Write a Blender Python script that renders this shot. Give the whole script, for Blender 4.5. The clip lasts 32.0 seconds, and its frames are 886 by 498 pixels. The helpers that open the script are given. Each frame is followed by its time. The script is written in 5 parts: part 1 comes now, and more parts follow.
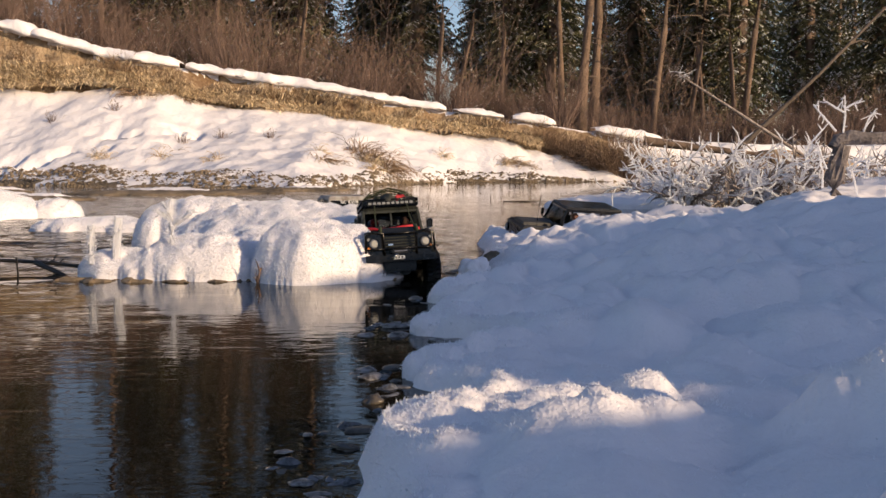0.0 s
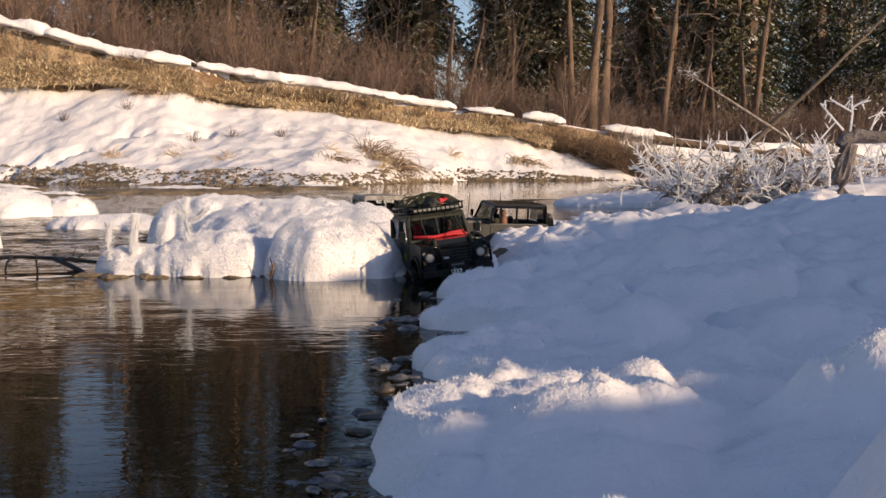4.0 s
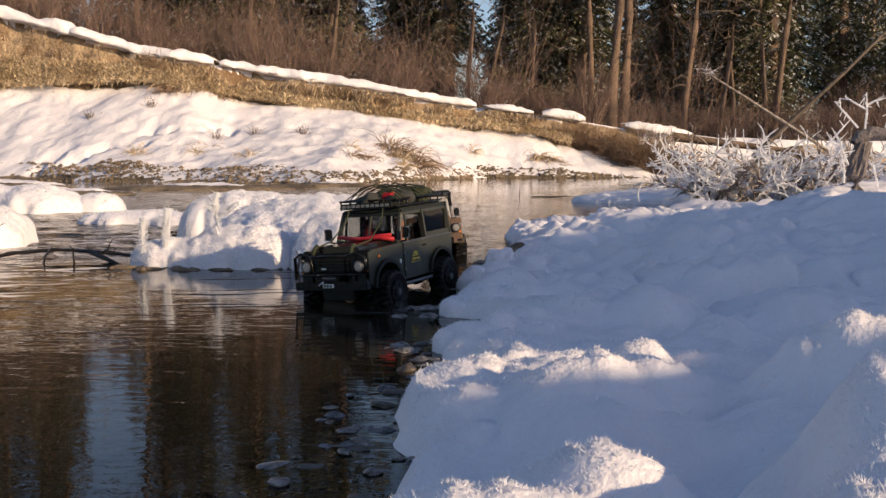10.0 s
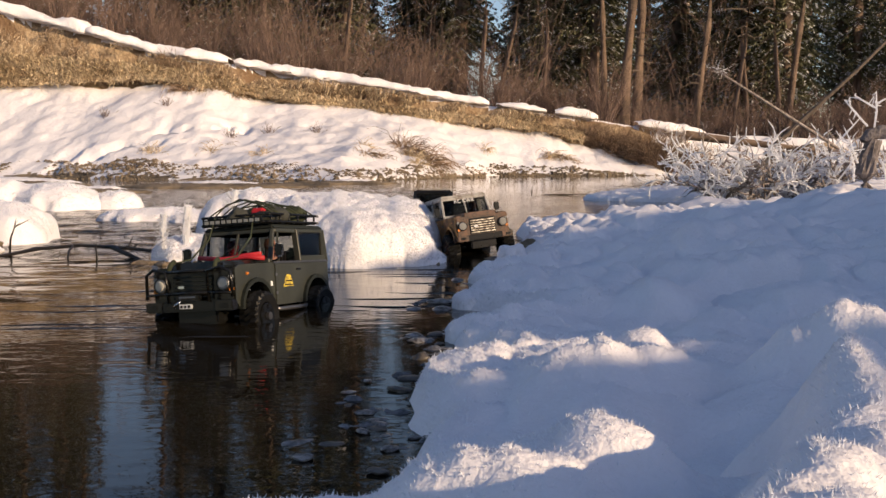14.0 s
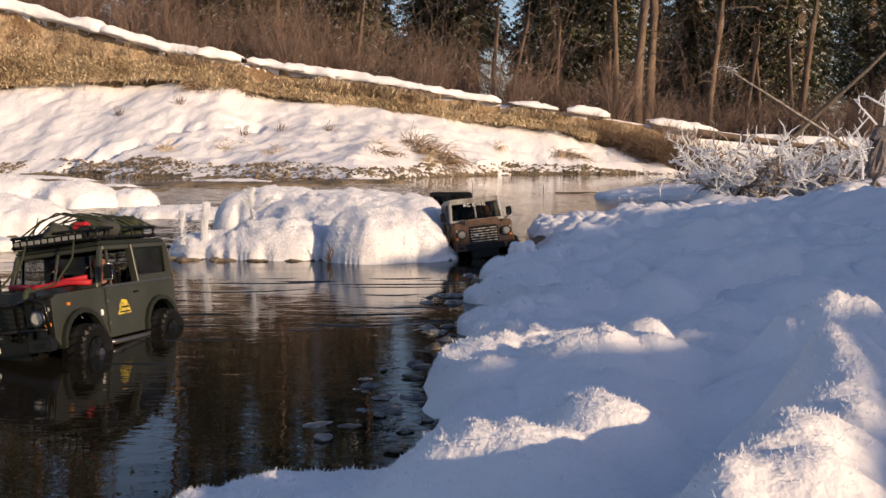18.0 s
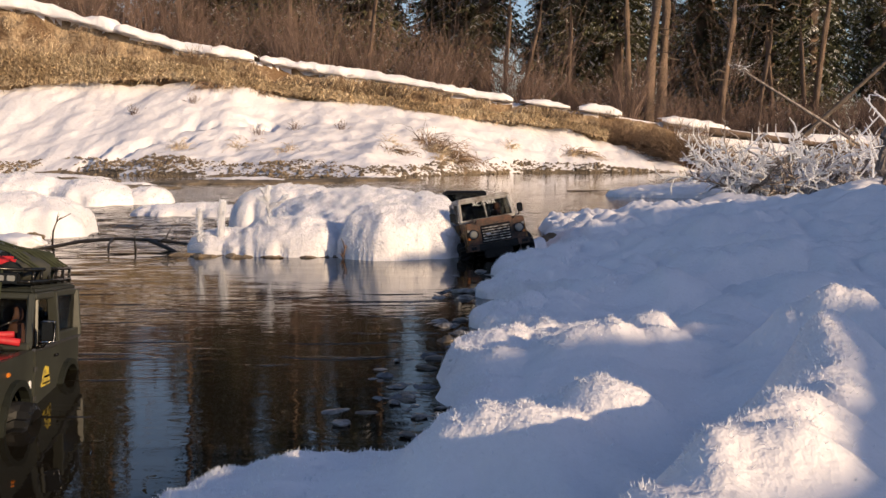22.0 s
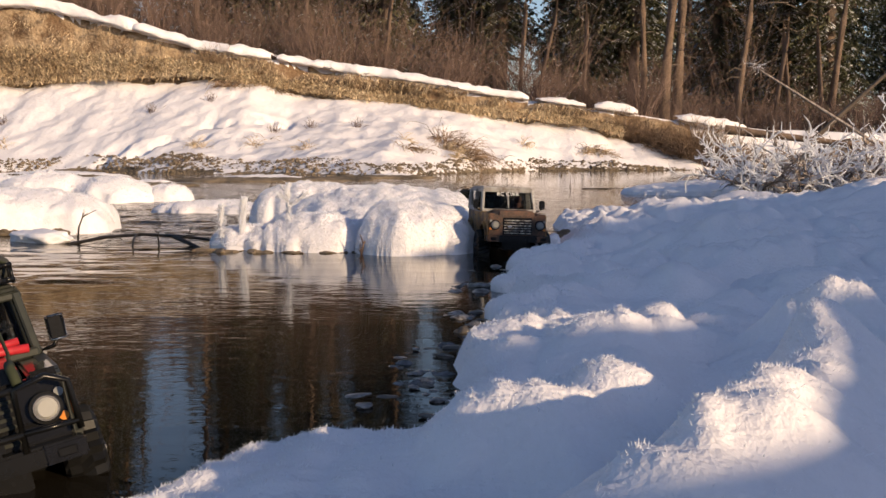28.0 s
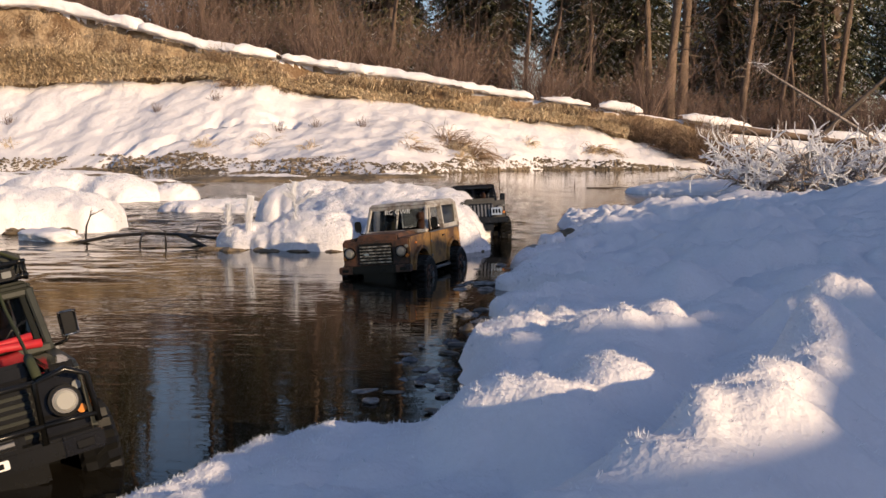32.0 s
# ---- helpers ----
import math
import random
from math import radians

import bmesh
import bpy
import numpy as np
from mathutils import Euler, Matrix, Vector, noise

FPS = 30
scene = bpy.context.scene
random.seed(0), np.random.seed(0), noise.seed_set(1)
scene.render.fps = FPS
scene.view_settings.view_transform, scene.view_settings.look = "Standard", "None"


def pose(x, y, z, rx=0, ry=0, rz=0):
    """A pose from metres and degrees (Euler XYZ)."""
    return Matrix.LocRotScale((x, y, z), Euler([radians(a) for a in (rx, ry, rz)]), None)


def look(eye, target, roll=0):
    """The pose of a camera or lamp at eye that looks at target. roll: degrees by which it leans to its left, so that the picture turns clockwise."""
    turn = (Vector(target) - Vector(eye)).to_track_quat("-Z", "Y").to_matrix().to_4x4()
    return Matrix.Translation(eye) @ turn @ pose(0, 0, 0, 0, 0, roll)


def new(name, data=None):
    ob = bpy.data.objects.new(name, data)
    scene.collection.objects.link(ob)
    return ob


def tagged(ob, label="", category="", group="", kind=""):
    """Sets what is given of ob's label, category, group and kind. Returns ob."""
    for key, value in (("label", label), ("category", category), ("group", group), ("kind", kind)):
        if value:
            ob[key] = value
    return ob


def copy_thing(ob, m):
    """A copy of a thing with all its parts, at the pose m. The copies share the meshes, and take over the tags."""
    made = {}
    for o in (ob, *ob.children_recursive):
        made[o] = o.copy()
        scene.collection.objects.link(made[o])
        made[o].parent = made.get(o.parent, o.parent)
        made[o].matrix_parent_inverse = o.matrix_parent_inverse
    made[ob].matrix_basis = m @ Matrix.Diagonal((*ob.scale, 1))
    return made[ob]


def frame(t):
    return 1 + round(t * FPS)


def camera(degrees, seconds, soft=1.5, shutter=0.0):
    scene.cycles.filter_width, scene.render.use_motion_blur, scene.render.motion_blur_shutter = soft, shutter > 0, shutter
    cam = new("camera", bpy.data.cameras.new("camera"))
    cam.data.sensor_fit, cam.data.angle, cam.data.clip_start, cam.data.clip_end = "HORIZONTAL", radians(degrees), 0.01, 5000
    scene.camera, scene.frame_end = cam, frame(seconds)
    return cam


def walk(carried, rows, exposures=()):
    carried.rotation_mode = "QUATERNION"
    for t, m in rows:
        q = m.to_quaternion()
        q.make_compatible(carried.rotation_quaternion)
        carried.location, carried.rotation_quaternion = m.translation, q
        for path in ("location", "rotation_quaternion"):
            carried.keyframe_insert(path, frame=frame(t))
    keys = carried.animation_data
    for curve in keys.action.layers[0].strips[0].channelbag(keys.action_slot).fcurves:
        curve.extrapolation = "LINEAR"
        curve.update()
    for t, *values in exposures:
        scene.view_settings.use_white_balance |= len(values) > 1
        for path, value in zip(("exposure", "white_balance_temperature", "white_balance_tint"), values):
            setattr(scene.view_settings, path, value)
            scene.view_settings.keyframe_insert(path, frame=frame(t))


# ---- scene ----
# ---- camera: on a tripod low over the bank, easing back ----
HEIGHT = 0.32
cam = camera(48.35, 32.0, soft=1.5)
ZOOM = ((0, 1.0), (1.5, .986), (3, .970), (4.5, .951), (6, .931), (8, .904), (10.5, .873), (13, .8437), (15, .821), (17, .800), (19, .7814),
        (21, .761), (23, .7435), (25, .7265), (26.5, .714), (28, .704), (30, .695), (31, .692), (32, .690))


def stand(k):
    """The camera's pose when the view is k times as tight as at the far end."""
    u = math.log(k / 0.8)
    return pose(0.02 * u, (1.35 if u > 0 else 1.05) * u, HEIGHT, 90 - 5.27 + 1.9 * u, 0, -13.6 * u)


walk(cam, [(t, stand(k)) for t, k in ZOOM], exposures=[(0, 0.25, 6850, 21), (32, 0.25, 6850, 21)])

# ---- world and sun ----
SUN_EL, SUN_DIR = 16.0, Vector((0.8, -0.6, 0)).normalized()
world = bpy.data.worlds.new("world")
scene.world = world
world.use_nodes = True
wn = world.node_tree.nodes
sky = wn.new("ShaderNodeTexSky")
sky.sky_type, sky.sun_disc = "NISHITA", False
sky.sun_elevation = radians(SUN_EL)
sky.sun_rotation = math.atan2(SUN_DIR.x, SUN_DIR.y)
sky.air_density, sky.dust_density, sky.ozone_density = 1.0, 0.6, 2.35
world.node_tree.links.new(sky.outputs[0], wn["Background"].inputs[0])
wn["Background"].inputs[1].default_value = 0.116
sun_data = bpy.data.lights.new("sun", "SUN")
sun_data.energy, sun_data.angle, sun_data.color = 4.4, radians(0.6), (1.0, 0.80, 0.49)
sun = new("sun", sun_data)
to_sun = Vector((SUN_DIR.x, SUN_DIR.y, math.tan(radians(SUN_EL)))).normalized()
sun.matrix_world = look(to_sun * 50, (0, 0, 0))


# ---- materials ----
def material(name, colour, rough=0.7, metal=0.0, vary=0.15, scale=8.0, fine=60.0, bump=0.2, depth=0.01, other=None, spec=0.5, isle=0.0):
    """A surface with two scales of colour variation and a fine relief."""
    m = bpy.data.materials.new(name)
    m.use_nodes = True
    nt = m.node_tree
    n, l = nt.nodes, nt.links
    b = n["Principled BSDF"]
    b.inputs["Roughness"].default_value, b.inputs["Metallic"].default_value = rough, metal
    b.inputs["Specular IOR Level"].default_value = spec
    co = n.new("ShaderNodeTexCoord")
    big, small = n.new("ShaderNodeTexNoise"), n.new("ShaderNodeTexNoise")
    big.inputs["Scale"].default_value, small.inputs["Scale"].default_value = scale, fine
    big.inputs["Detail"].default_value, small.inputs["Detail"].default_value = 3, 2
    for q in (big, small):
        l.new(co.outputs["Object"], q.inputs["Vector"])
    ramp = n.new("ShaderNodeValToRGB")
    other = other or tuple(c * (1 - 2.2 * vary) for c in colour)
    ramp.color_ramp.elements[0].color, ramp.color_ramp.elements[1].color = (*other, 1), (*colour, 1)
    ramp.color_ramp.elements[0].position, ramp.color_ramp.elements[1].position = 0.36, 0.62
    add = n.new("ShaderNodeMath")
    add.operation = "MULTIPLY_ADD"
    l.new(small.outputs[0], add.inputs[0])
    add.inputs[1].default_value = 0.45
    off = n.new("ShaderNodeMath")
    off.operation = "SUBTRACT"
    l.new(big.outputs[0], off.inputs[0])
    off.inputs[1].default_value = 0.22
    l.new(off.outputs[0], add.inputs[2])
    l.new(add.outputs[0], ramp.inputs[0])
    last = ramp.outputs[0]
    if isle:
        geo, hsv, mr = n.new("ShaderNodeNewGeometry"), n.new("ShaderNodeHueSaturation"), n.new("ShaderNodeMapRange")
        l.new(geo.outputs["Random Per Island"], mr.inputs[0])
        mr.inputs[3].default_value, mr.inputs[4].default_value = 1 - isle, 1 + isle
        l.new(mr.outputs[0], hsv.inputs["Value"])
        l.new(last, hsv.inputs["Color"])
        last = hsv.outputs[0]
    l.new(last, b.inputs["Base Color"])
    if bump:
        bp = n.new("ShaderNodeBump")
        bp.inputs["Strength"].default_value, bp.inputs["Distance"].default_value = bump, depth
        l.new(add.outputs[0], bp.inputs["Height"])
        l.new(bp.outputs[0], b.inputs["Normal"])
    return m


def snow_material(name, fine, depth, tint=(0.83, 0.805, 0.84)):
    m = material(name, tint, rough=0.62, vary=0.02, scale=fine / 9, fine=fine, bump=0.6, depth=depth, spec=0.3)
    return m


SNOW_NEAR = snow_material("near_snow", 150.0, 0.009)
SNOW_FAR = snow_material("far_snow", 11.0, 0.06)
FROST = material("frost", (0.90, 0.92, 0.95), rough=0.5, vary=0.02, scale=90, fine=500, bump=0.3, depth=0.001, spec=0.4)
def let_through(m, share, colour):
    """Thin crystals pass light on to their far side."""
    n, l = m.node_tree.nodes, m.node_tree.links
    mix, thin = n.new("ShaderNodeMixShader"), n.new("ShaderNodeBsdfTranslucent")
    thin.inputs["Color"].default_value = (*colour, 1)
    mix.inputs[0].default_value = share
    l.new(n["Principled BSDF"].outputs[0], mix.inputs[1])
    l.new(thin.outputs[0], mix.inputs[2])
    l.new(mix.outputs[0], n["Material Output"].inputs[0])


let_through(FROST, 0.6, (0.93, 0.92, 0.94))
EARTH = material("bank_earth", (0.41, 0.305, 0.20), rough=0.95, scale=2.2, fine=16, bump=0.9, depth=0.10, other=(0.17, 0.105, 0.06))
GRAVEL = material("gravel", (0.22, 0.165, 0.11), rough=0.9, scale=2.5, fine=18, bump=0.8, depth=0.05, other=(0.09, 0.07, 0.05))
BED = material("river_bed", (0.035, 0.028, 0.02), rough=0.9, scale=9, fine=60, bump=0.5)
STRAW = material("dry_grass", (0.66, 0.53, 0.36), rough=0.9, scale=0.8, fine=5, bump=0, other=(0.42, 0.31, 0.19), isle=0.45)
ROOTS = material("brown_roots", (0.30, 0.205, 0.125), rough=0.95, scale=0.8, fine=5, bump=0, other=(0.13, 0.085, 0.055), isle=0.45)
BARK = material("bark", (0.185, 0.125, 0.092), rough=0.95, scale=2.2, fine=24, bump=1.0, depth=0.06, other=(0.085, 0.06, 0.046))
DARKBARK = material("dark_bark", (0.13, 0.10, 0.08), rough=0.95, scale=2, fine=22, bump=0.9, depth=0.04)
NEEDLE = material("needles", (0.12, 0.118, 0.058), rough=0.8, scale=0.9, fine=8, bump=0, other=(0.07, 0.072, 0.04), isle=0.55)
TWIG = material("red_brown_twigs", (0.225, 0.150, 0.118), rough=0.9, scale=0.7, fine=6, bump=0, other=(0.10, 0.066, 0.055), isle=0.5)
BRUSH = material("tan_brush", (0.30, 0.205, 0.135), rough=0.9, scale=0.9, fine=6, bump=0, other=(0.14, 0.09, 0.06), isle=0.45)


def water_material():
    """Dark stream water: calm near the bank, broken by the current behind the islet."""
    m = bpy.data.materials.new("stream_water")
    m.use_nodes = True
    n, l = m.node_tree.nodes, m.node_tree.links
    b = n["Principled BSDF"]
    b.inputs["Base Color"].default_value = (0.012, 0.010, 0.007, 1)
    b.inputs["Roughness"].default_value, b.inputs["IOR"].default_value = 0.012, 1.31
    co = n.new("ShaderNodeTexCoord")

    def layer(sx, sy, turn, detail, distort):
        mp = n.new("ShaderNodeMapping")
        mp.inputs["Scale"].default_value, mp.inputs["Rotation"].default_value = (sx, sy, 1), (0, 0, radians(turn))
        l.new(co.outputs["Object"], mp.inputs[0])
        a = n.new("ShaderNodeTexNoise")
        a.inputs["Scale"].default_value, a.inputs["Detail"].default_value, a.inputs["Distortion"].default_value = 1.0, detail, distort
        l.new(mp.outputs[0], a.inputs["Vector"])
        return a.outputs[0]

    def calc(op, a, c, d=None):
        q = n.new("ShaderNodeMath")
        q.operation = op
        for i, v in enumerate((a, c, d)):
            if v is None:
                continue
            if isinstance(v, (int, float)):
                q.inputs[i].default_value = v
            else:
                l.new(v, q.inputs[i])
        return q.outputs[0]
    sep = n.new("ShaderNodeSeparateXYZ")
    l.new(co.outputs["Object"], sep.inputs[0])

    def span(axis, a, c, lo, hi):
        q = n.new("ShaderNodeMapRange")
        l.new(sep.outputs[axis], q.inputs[0])
        q.inputs[1].default_value, q.inputs[2].default_value, q.inputs[3].default_value, q.inputs[4].default_value = a, c, lo, hi
        return q.outputs[0]
    calm = calc("MULTIPLY", layer(4, 9, 8, 1.5, 0.3), 0.0006)
    patches = calc("POWER", layer(1.1, 2.0, 20, 1.0, 0.2), 2.0)
    ripple = calc("MULTIPLY", calc("MULTIPLY", layer(18, 46, -6, 2.0, 0.6), patches), 0.0016)
    run = calc("MULTIPLY", calc("MULTIPLY", span(1, 3.15, 3.6, 0.0, 1.0), span(1, 8.5, 13.0, 1.0, 0.06)), span(0, -0.3, 0.5, 1.0, 0.12))
    flow = calc("MULTIPLY", calc("MULTIPLY", layer(12, 34, 12, 3.0, 0.8), run), 0.012)
    total = calc("ADD", calc("ADD", calm, ripple), flow)
    bp = n.new("ShaderNodeBump")
    bp.inputs["Strength"].default_value, bp.inputs["Distance"].default_value = 1.0, 1.0
    l.new(total, bp.inputs["Height"])
    l.new(bp.outputs[0], b.inputs["Normal"])
    return m


WATER = water_material()


# ---- helpers of the build ----
def mesh_of(name, verts, faces, mats, index=None, smooth=False):
    me = bpy.data.meshes.new(name)
    me.from_pydata(verts, [], faces)
    for m in mats if isinstance(mats, (list, tuple)) else [mats]:
        me.materials.append(m)
    if index is not None:
        me.polygons.foreach_set("material_index", index)
    if smooth:
        me.polygons.foreach_set("use_smooth", [True] * len(me.polygons))
    me.update()
    return me


def part(name, bm, mat, parent=None, label="", smooth=False):
    """One mesh object out of a bmesh, under a thing or a part."""
    me = bpy.data.meshes.new(name)
    bm.to_mesh(me)
    bm.free()
    me.materials.append(mat)
    if smooth:
        me.polygons.foreach_set("use_smooth", [True] * len(me.polygons))
    ob = new(name, me)
    ob.parent = parent
    return tagged(ob, label)


def tube(bm, points, radii, sides=6):
    """A tapered limb through points."""
    rings = []
    for i, p in enumerate(points):
        a, b = Vector(points[max(i - 1, 0)]), Vector(points[min(i + 1, len(points) - 1)])
        q = (b - a).to_track_quat("Z", "Y")
        rings.append([bm.verts.new(Vector(p) + q @ Vector((math.cos(k * math.tau / sides) * radii[i], math.sin(k * math.tau / sides) * radii[i], 0))) for k in range(sides)])
    for r, s in zip(rings, rings[1:]):
        for k in range(sides):
            bm.faces.new((r[k], r[(k + 1) % sides], s[(k + 1) % sides], s[k]))
    bm.faces.new(rings[-1])


def ease(a, b, x):
    k = np.clip((x - a) / (b - a), 0, 1)
    return k * k * (3 - 2 * k)


def waves(x, y, size, seed, octaves=4, rough=0.5):
    """Smooth value noise on arrays."""
    total, amp, norm = np.zeros(np.broadcast(x, y).shape), 1.0, 0.0
    for o in range(octaves):
        gx, gy = x / size + 13.7 * seed + 5.1 * o, y / size + 7.3 * seed + 3.3 * o
        ix, iy = np.floor(gx).astype(np.int64), np.floor(gy).astype(np.int64)
        fx, fy = gx - ix, gy - iy
        fx, fy = fx * fx * (3 - 2 * fx), fy * fy * (3 - 2 * fy)

        def lattice(i, j):
            v = np.sin(i * 127.1 + j * 311.7 + seed * 74.7 + o * 19.19) * 43758.5453
            return v - np.floor(v)
        total += amp * ((lattice(ix, iy) * (1 - fx) + lattice(ix + 1, iy) * fx) * (1 - fy)
                        + (lattice(ix, iy + 1) * (1 - fx) + lattice(ix + 1, iy + 1) * fx) * fy - 0.5)
        norm += amp
        amp *= rough
        size /= 2.03
    return total / norm * 2


def sheet(name, xs, ys, height, mats, pick=None, smooth=True):
    """A height field over the lines xs and ys."""
    X, Y = np.meshgrid(np.array(xs), np.array(ys))
    Z = height(X, Y)
    nx, ny = len(xs), len(ys)
    verts = np.stack([X, Y, Z], -1).reshape(-1, 3)
    i = np.arange(ny - 1)[:, None] * nx + np.arange(nx - 1)[None, :]
    faces = np.stack([i, i + 1, i + nx + 1, i + nx], -1).reshape(-1, 4)
    index = None
    if pick:
        mid = verts[faces].mean(1)
        index = pick(mid[:, 0], mid[:, 1], mid[:, 2]).astype(int).tolist()
    return new(name, mesh_of(name, verts.tolist(), faces.tolist(), mats, index, smooth))


# ---- the far bank: its lines in plan, as heights and distances along x ----
BX = (-200, -16, -9.3, -8.1, -6.8, -5.75, -4.2, -2.8, -1.0, 0.3, 1.25, 2.4, 3.5, 4.4, 5.6, 9, 16, 200)
TOP = (3.6, 3.6, 3.44, 3.15, 2.82, 2.5, 2.3, 2.06, 1.80, 1.56, 1.44, 1.29, 1.15, 1.01, 0.80, 0.75, 0.8, 0.8)
FOOTX = (-200, -16, -9, -5.7, -4, -2.65, -0.95, 0.2, 1.2, 2.35, 3.0, 3.6, 5, 200)
FACE = (1.65, 1.65, 1.70, 1.84, 1.56, 1.39, 1.17, 0.98, 0.94, 0.77, 0.60, 0.42, 0.15, 0.1)
SHOREX = (-200, -12, -7, -3.2, -1.4, 0, 1.3, 4.3, 7, 200)
SHORE = (17, 17, 17, 14.8, 13.6, 16.5, 18.6, 19.4, 20.5, 22)


WX = np.arange(-20, 20, 0.1)
WY = waves(WX, WX * 0, 1.6, 3, 3) * 0.22


def bank_top(x):
    return np.interp(x, BX, TOP)


def steps(x, y):
    """A trodden trail of footprints across the slope."""
    trail = np.exp(-((y - (17.2 + 0.55 * (x + 6.6))) / 0.55) ** 2) * (x > -8) * (x < -3.5)
    return -0.16 * trail * ease(0.1, 0.4, waves(x, y, 0.32, 25, 2))


def ground_height(x, y):
    wob = waves(x, x * 0, 1.6, 3, 3) * 0.22 * ease(8, 12, y)
    top, face, shore = bank_top(x), np.interp(x, FOOTX, FACE) + 0.10 + 0.16 * waves(x, x * 0, 0.9, 44, 3), np.interp(x, SHOREX, SHORE) + wob
    edge = 20.9 + wob * 1.3
    low = -0.14 + 0 * x
    k = np.clip((y - shore) / (edge - 0.25 - shore), 0, 1)
    lump = (waves(x, y, 1.1, 5, 4) * 0.11 + waves(x, y, 0.42, 15, 4, 0.62) * 0.075 + waves(x, y, 0.17, 35, 2) * 0.018 + steps(x, y)) * ease(0, 0.3, k)
    shelf = 0.10 * ease(0, 0.1, k)
    slope = low + (face - low - 0.1) * (0.72 * k + 0.28 * k * k) + shelf + lump
    wall = ease(edge - 0.2, edge + 0.15, y + 0.10 * waves(x, y * 3, 0.45, 61, 3))
    up = top + 0.05 * waves(x, y, 0.9, 8, 3) + (y - 21) * 0.012 * (y < 160) + 1.7 * (y >= 160)
    z = np.where(y < shore, low, slope)
    z = z * (1 - wall) + up * wall
    return z


def lines(*spans):
    out = []
    for a, b, step in spans:
        out += list(np.arange(a, b, step))
    return out


gx = [-900, -300, -120, -60, -36, -24] + lines((-18, -11, .4), (-11, 5.5, .065), (5.5, 9, .15), (9, 16, .4)) + [18, 24, 36, 60, 120, 300, 900]
gy = [-600, -200, -60, -20, -6] + lines((-2, 12.5, 1.2), (12.5, 20.5, .075), (20.5, 21.4, .045), (21.4, 23, .15), (23, 30, .7)) + [32, 36, 42, 50, 65, 90, 140, 159, 161, 300, 800, 2000]


def ground_pick(x, y, z):
    wob = waves(x, x * 0, 1.6, 3, 3) * 0.22
    shore = np.interp(x, SHOREX, SHORE) + wob
    edge = 20.9 + wob * 1.3
    kind = np.zeros(len(x))
    patchy = waves(x, y, 0.7, 21, 4)
    kind[(y > edge - 0.34) & (y < edge + 0.35) & (z < bank_top(x) - 0.07) & (x > -40) & (x < 4.6)] = 1
    strip = np.interp(x, (-16, -9, -6, -2, 0, 2, 4.3), (0.2, 0.25, 0.4, 0.5, 0.4, 0.2, 0.15))
    kind[(y > shore - 0.3) & (y < shore + strip) & (patchy > -0.25) & (x < 5)] = 2
    kind[(y < shore - 0.02)] = 3
    return kind


ground = tagged(sheet("ground", gx, gy, ground_height, [SNOW_FAR, EARTH, GRAVEL, BED], ground_pick),
                "snowy river bank with a cut grass face and a gravel foot", "ground", kind="structure")



def water_height(x, y):
    """Long low ripples, calm under the near bank and broken in the current behind the islet."""
    run = np.maximum(ease(3.15, 3.6, y) * (1 - .93 * ease(8.0, 12.0, y)) * (1 - .9 * ease(-.3, .5, x)), .55 * ease(1.7, 2.6, y) * ease(3.6, 3.2, y) * (1 - ease(-1.05, -.65, x)))
    still = .00025 + .0003 * ease(1.5, 2.6, y)
    return (waves(x * .30, y, .085, 71, 2) * still + waves(x * .45 + .2 * y, y, .11, 73, 3, .6) * .0095 * run) * ease(11.5, 10.5, y)


wx = [-300, -60, -20, -9] + lines((-6, -3, .12), (-3, .6, .028), (.6, 3, .1)) + [3.4, 5, 9, 20, 60, 300]
wy = [-40, -10, -2] + lines((0, .6, .1), (.6, 1.6, .016), (1.6, 3.2, .0125), (3.2, 7, .02), (7, 12, .06)) + [12.2, 14, 18, 26]
water = tagged(sheet("water", wx, wy, water_height, WATER), "dark rippled stream water with tree reflections", "water", kind="structure")

# ---- the near snow bank ----
EDGEY = (-3, -1, 0.5, .78, .86, .905, .96, 1.14, 1.34, 1.48, 1.56, 1.64, 1.70, 1.78, 1.86, 1.94, 2.04, 2.12, 2.20, 2.30, 2.38, 2.48, 2.58, 2.68, 2.76, 2.94, 3.6, 4.6, 5.4, 6.5, 9)
EDGEX = (-2.4, -1.0, -.45, -.31, -.265, -.15, -.075, -.02, -.045, .0, .07, .08, .05, .025, .05, .20, .20, .08, .05, .07, .21, .21, .11, .11, .22, .26, .30, .38, .55, .9, 2.0)


# the ridge beside the camera: lumps along its crest
RIDGE = ((.03, .35, .07, .06, .052), (.10, .42, .07, .06, .052), (.16, .485, .07, .065, .056), (.215, .56, .07, .07, .057), (.262, .645, .07, .075, .062), (.300, .73, .065, .075, .064), (.328, .815, .06, .07, .066),
         (.342, .875, .045, .05, .054), (.275, .90, .03, .03, .032))
# swells and hollows of the open bank
SWELLS = ((0.304, 0.80, 0.032, 0.03, -1.42, 0.030), (0.498, 1.159, 0.05, 0.05, -0.77, 0.077), (0.430, 1.20, 0.055, 0.045, -0.17, 0.068), (0.462, 1.648, 0.06, 0.06, -0.45, 0.05),
          (0.120, 0.785, 0.078, 0.058, -0.6, 0.102), (0.085, 0.86, 0.05, 0.05, 0.3, 0.02), (0.266, 1.256, 0.119, 0.05, 0.24, 0.040), (0.085, 1.234, 0.084, 0.055, -0.05, 0.018), (0.284, 1.368, 0.04, 0.03, 0.0, 0.02), (0.045, 0.715, 0.10, 0.055, -0.6, 0.090))
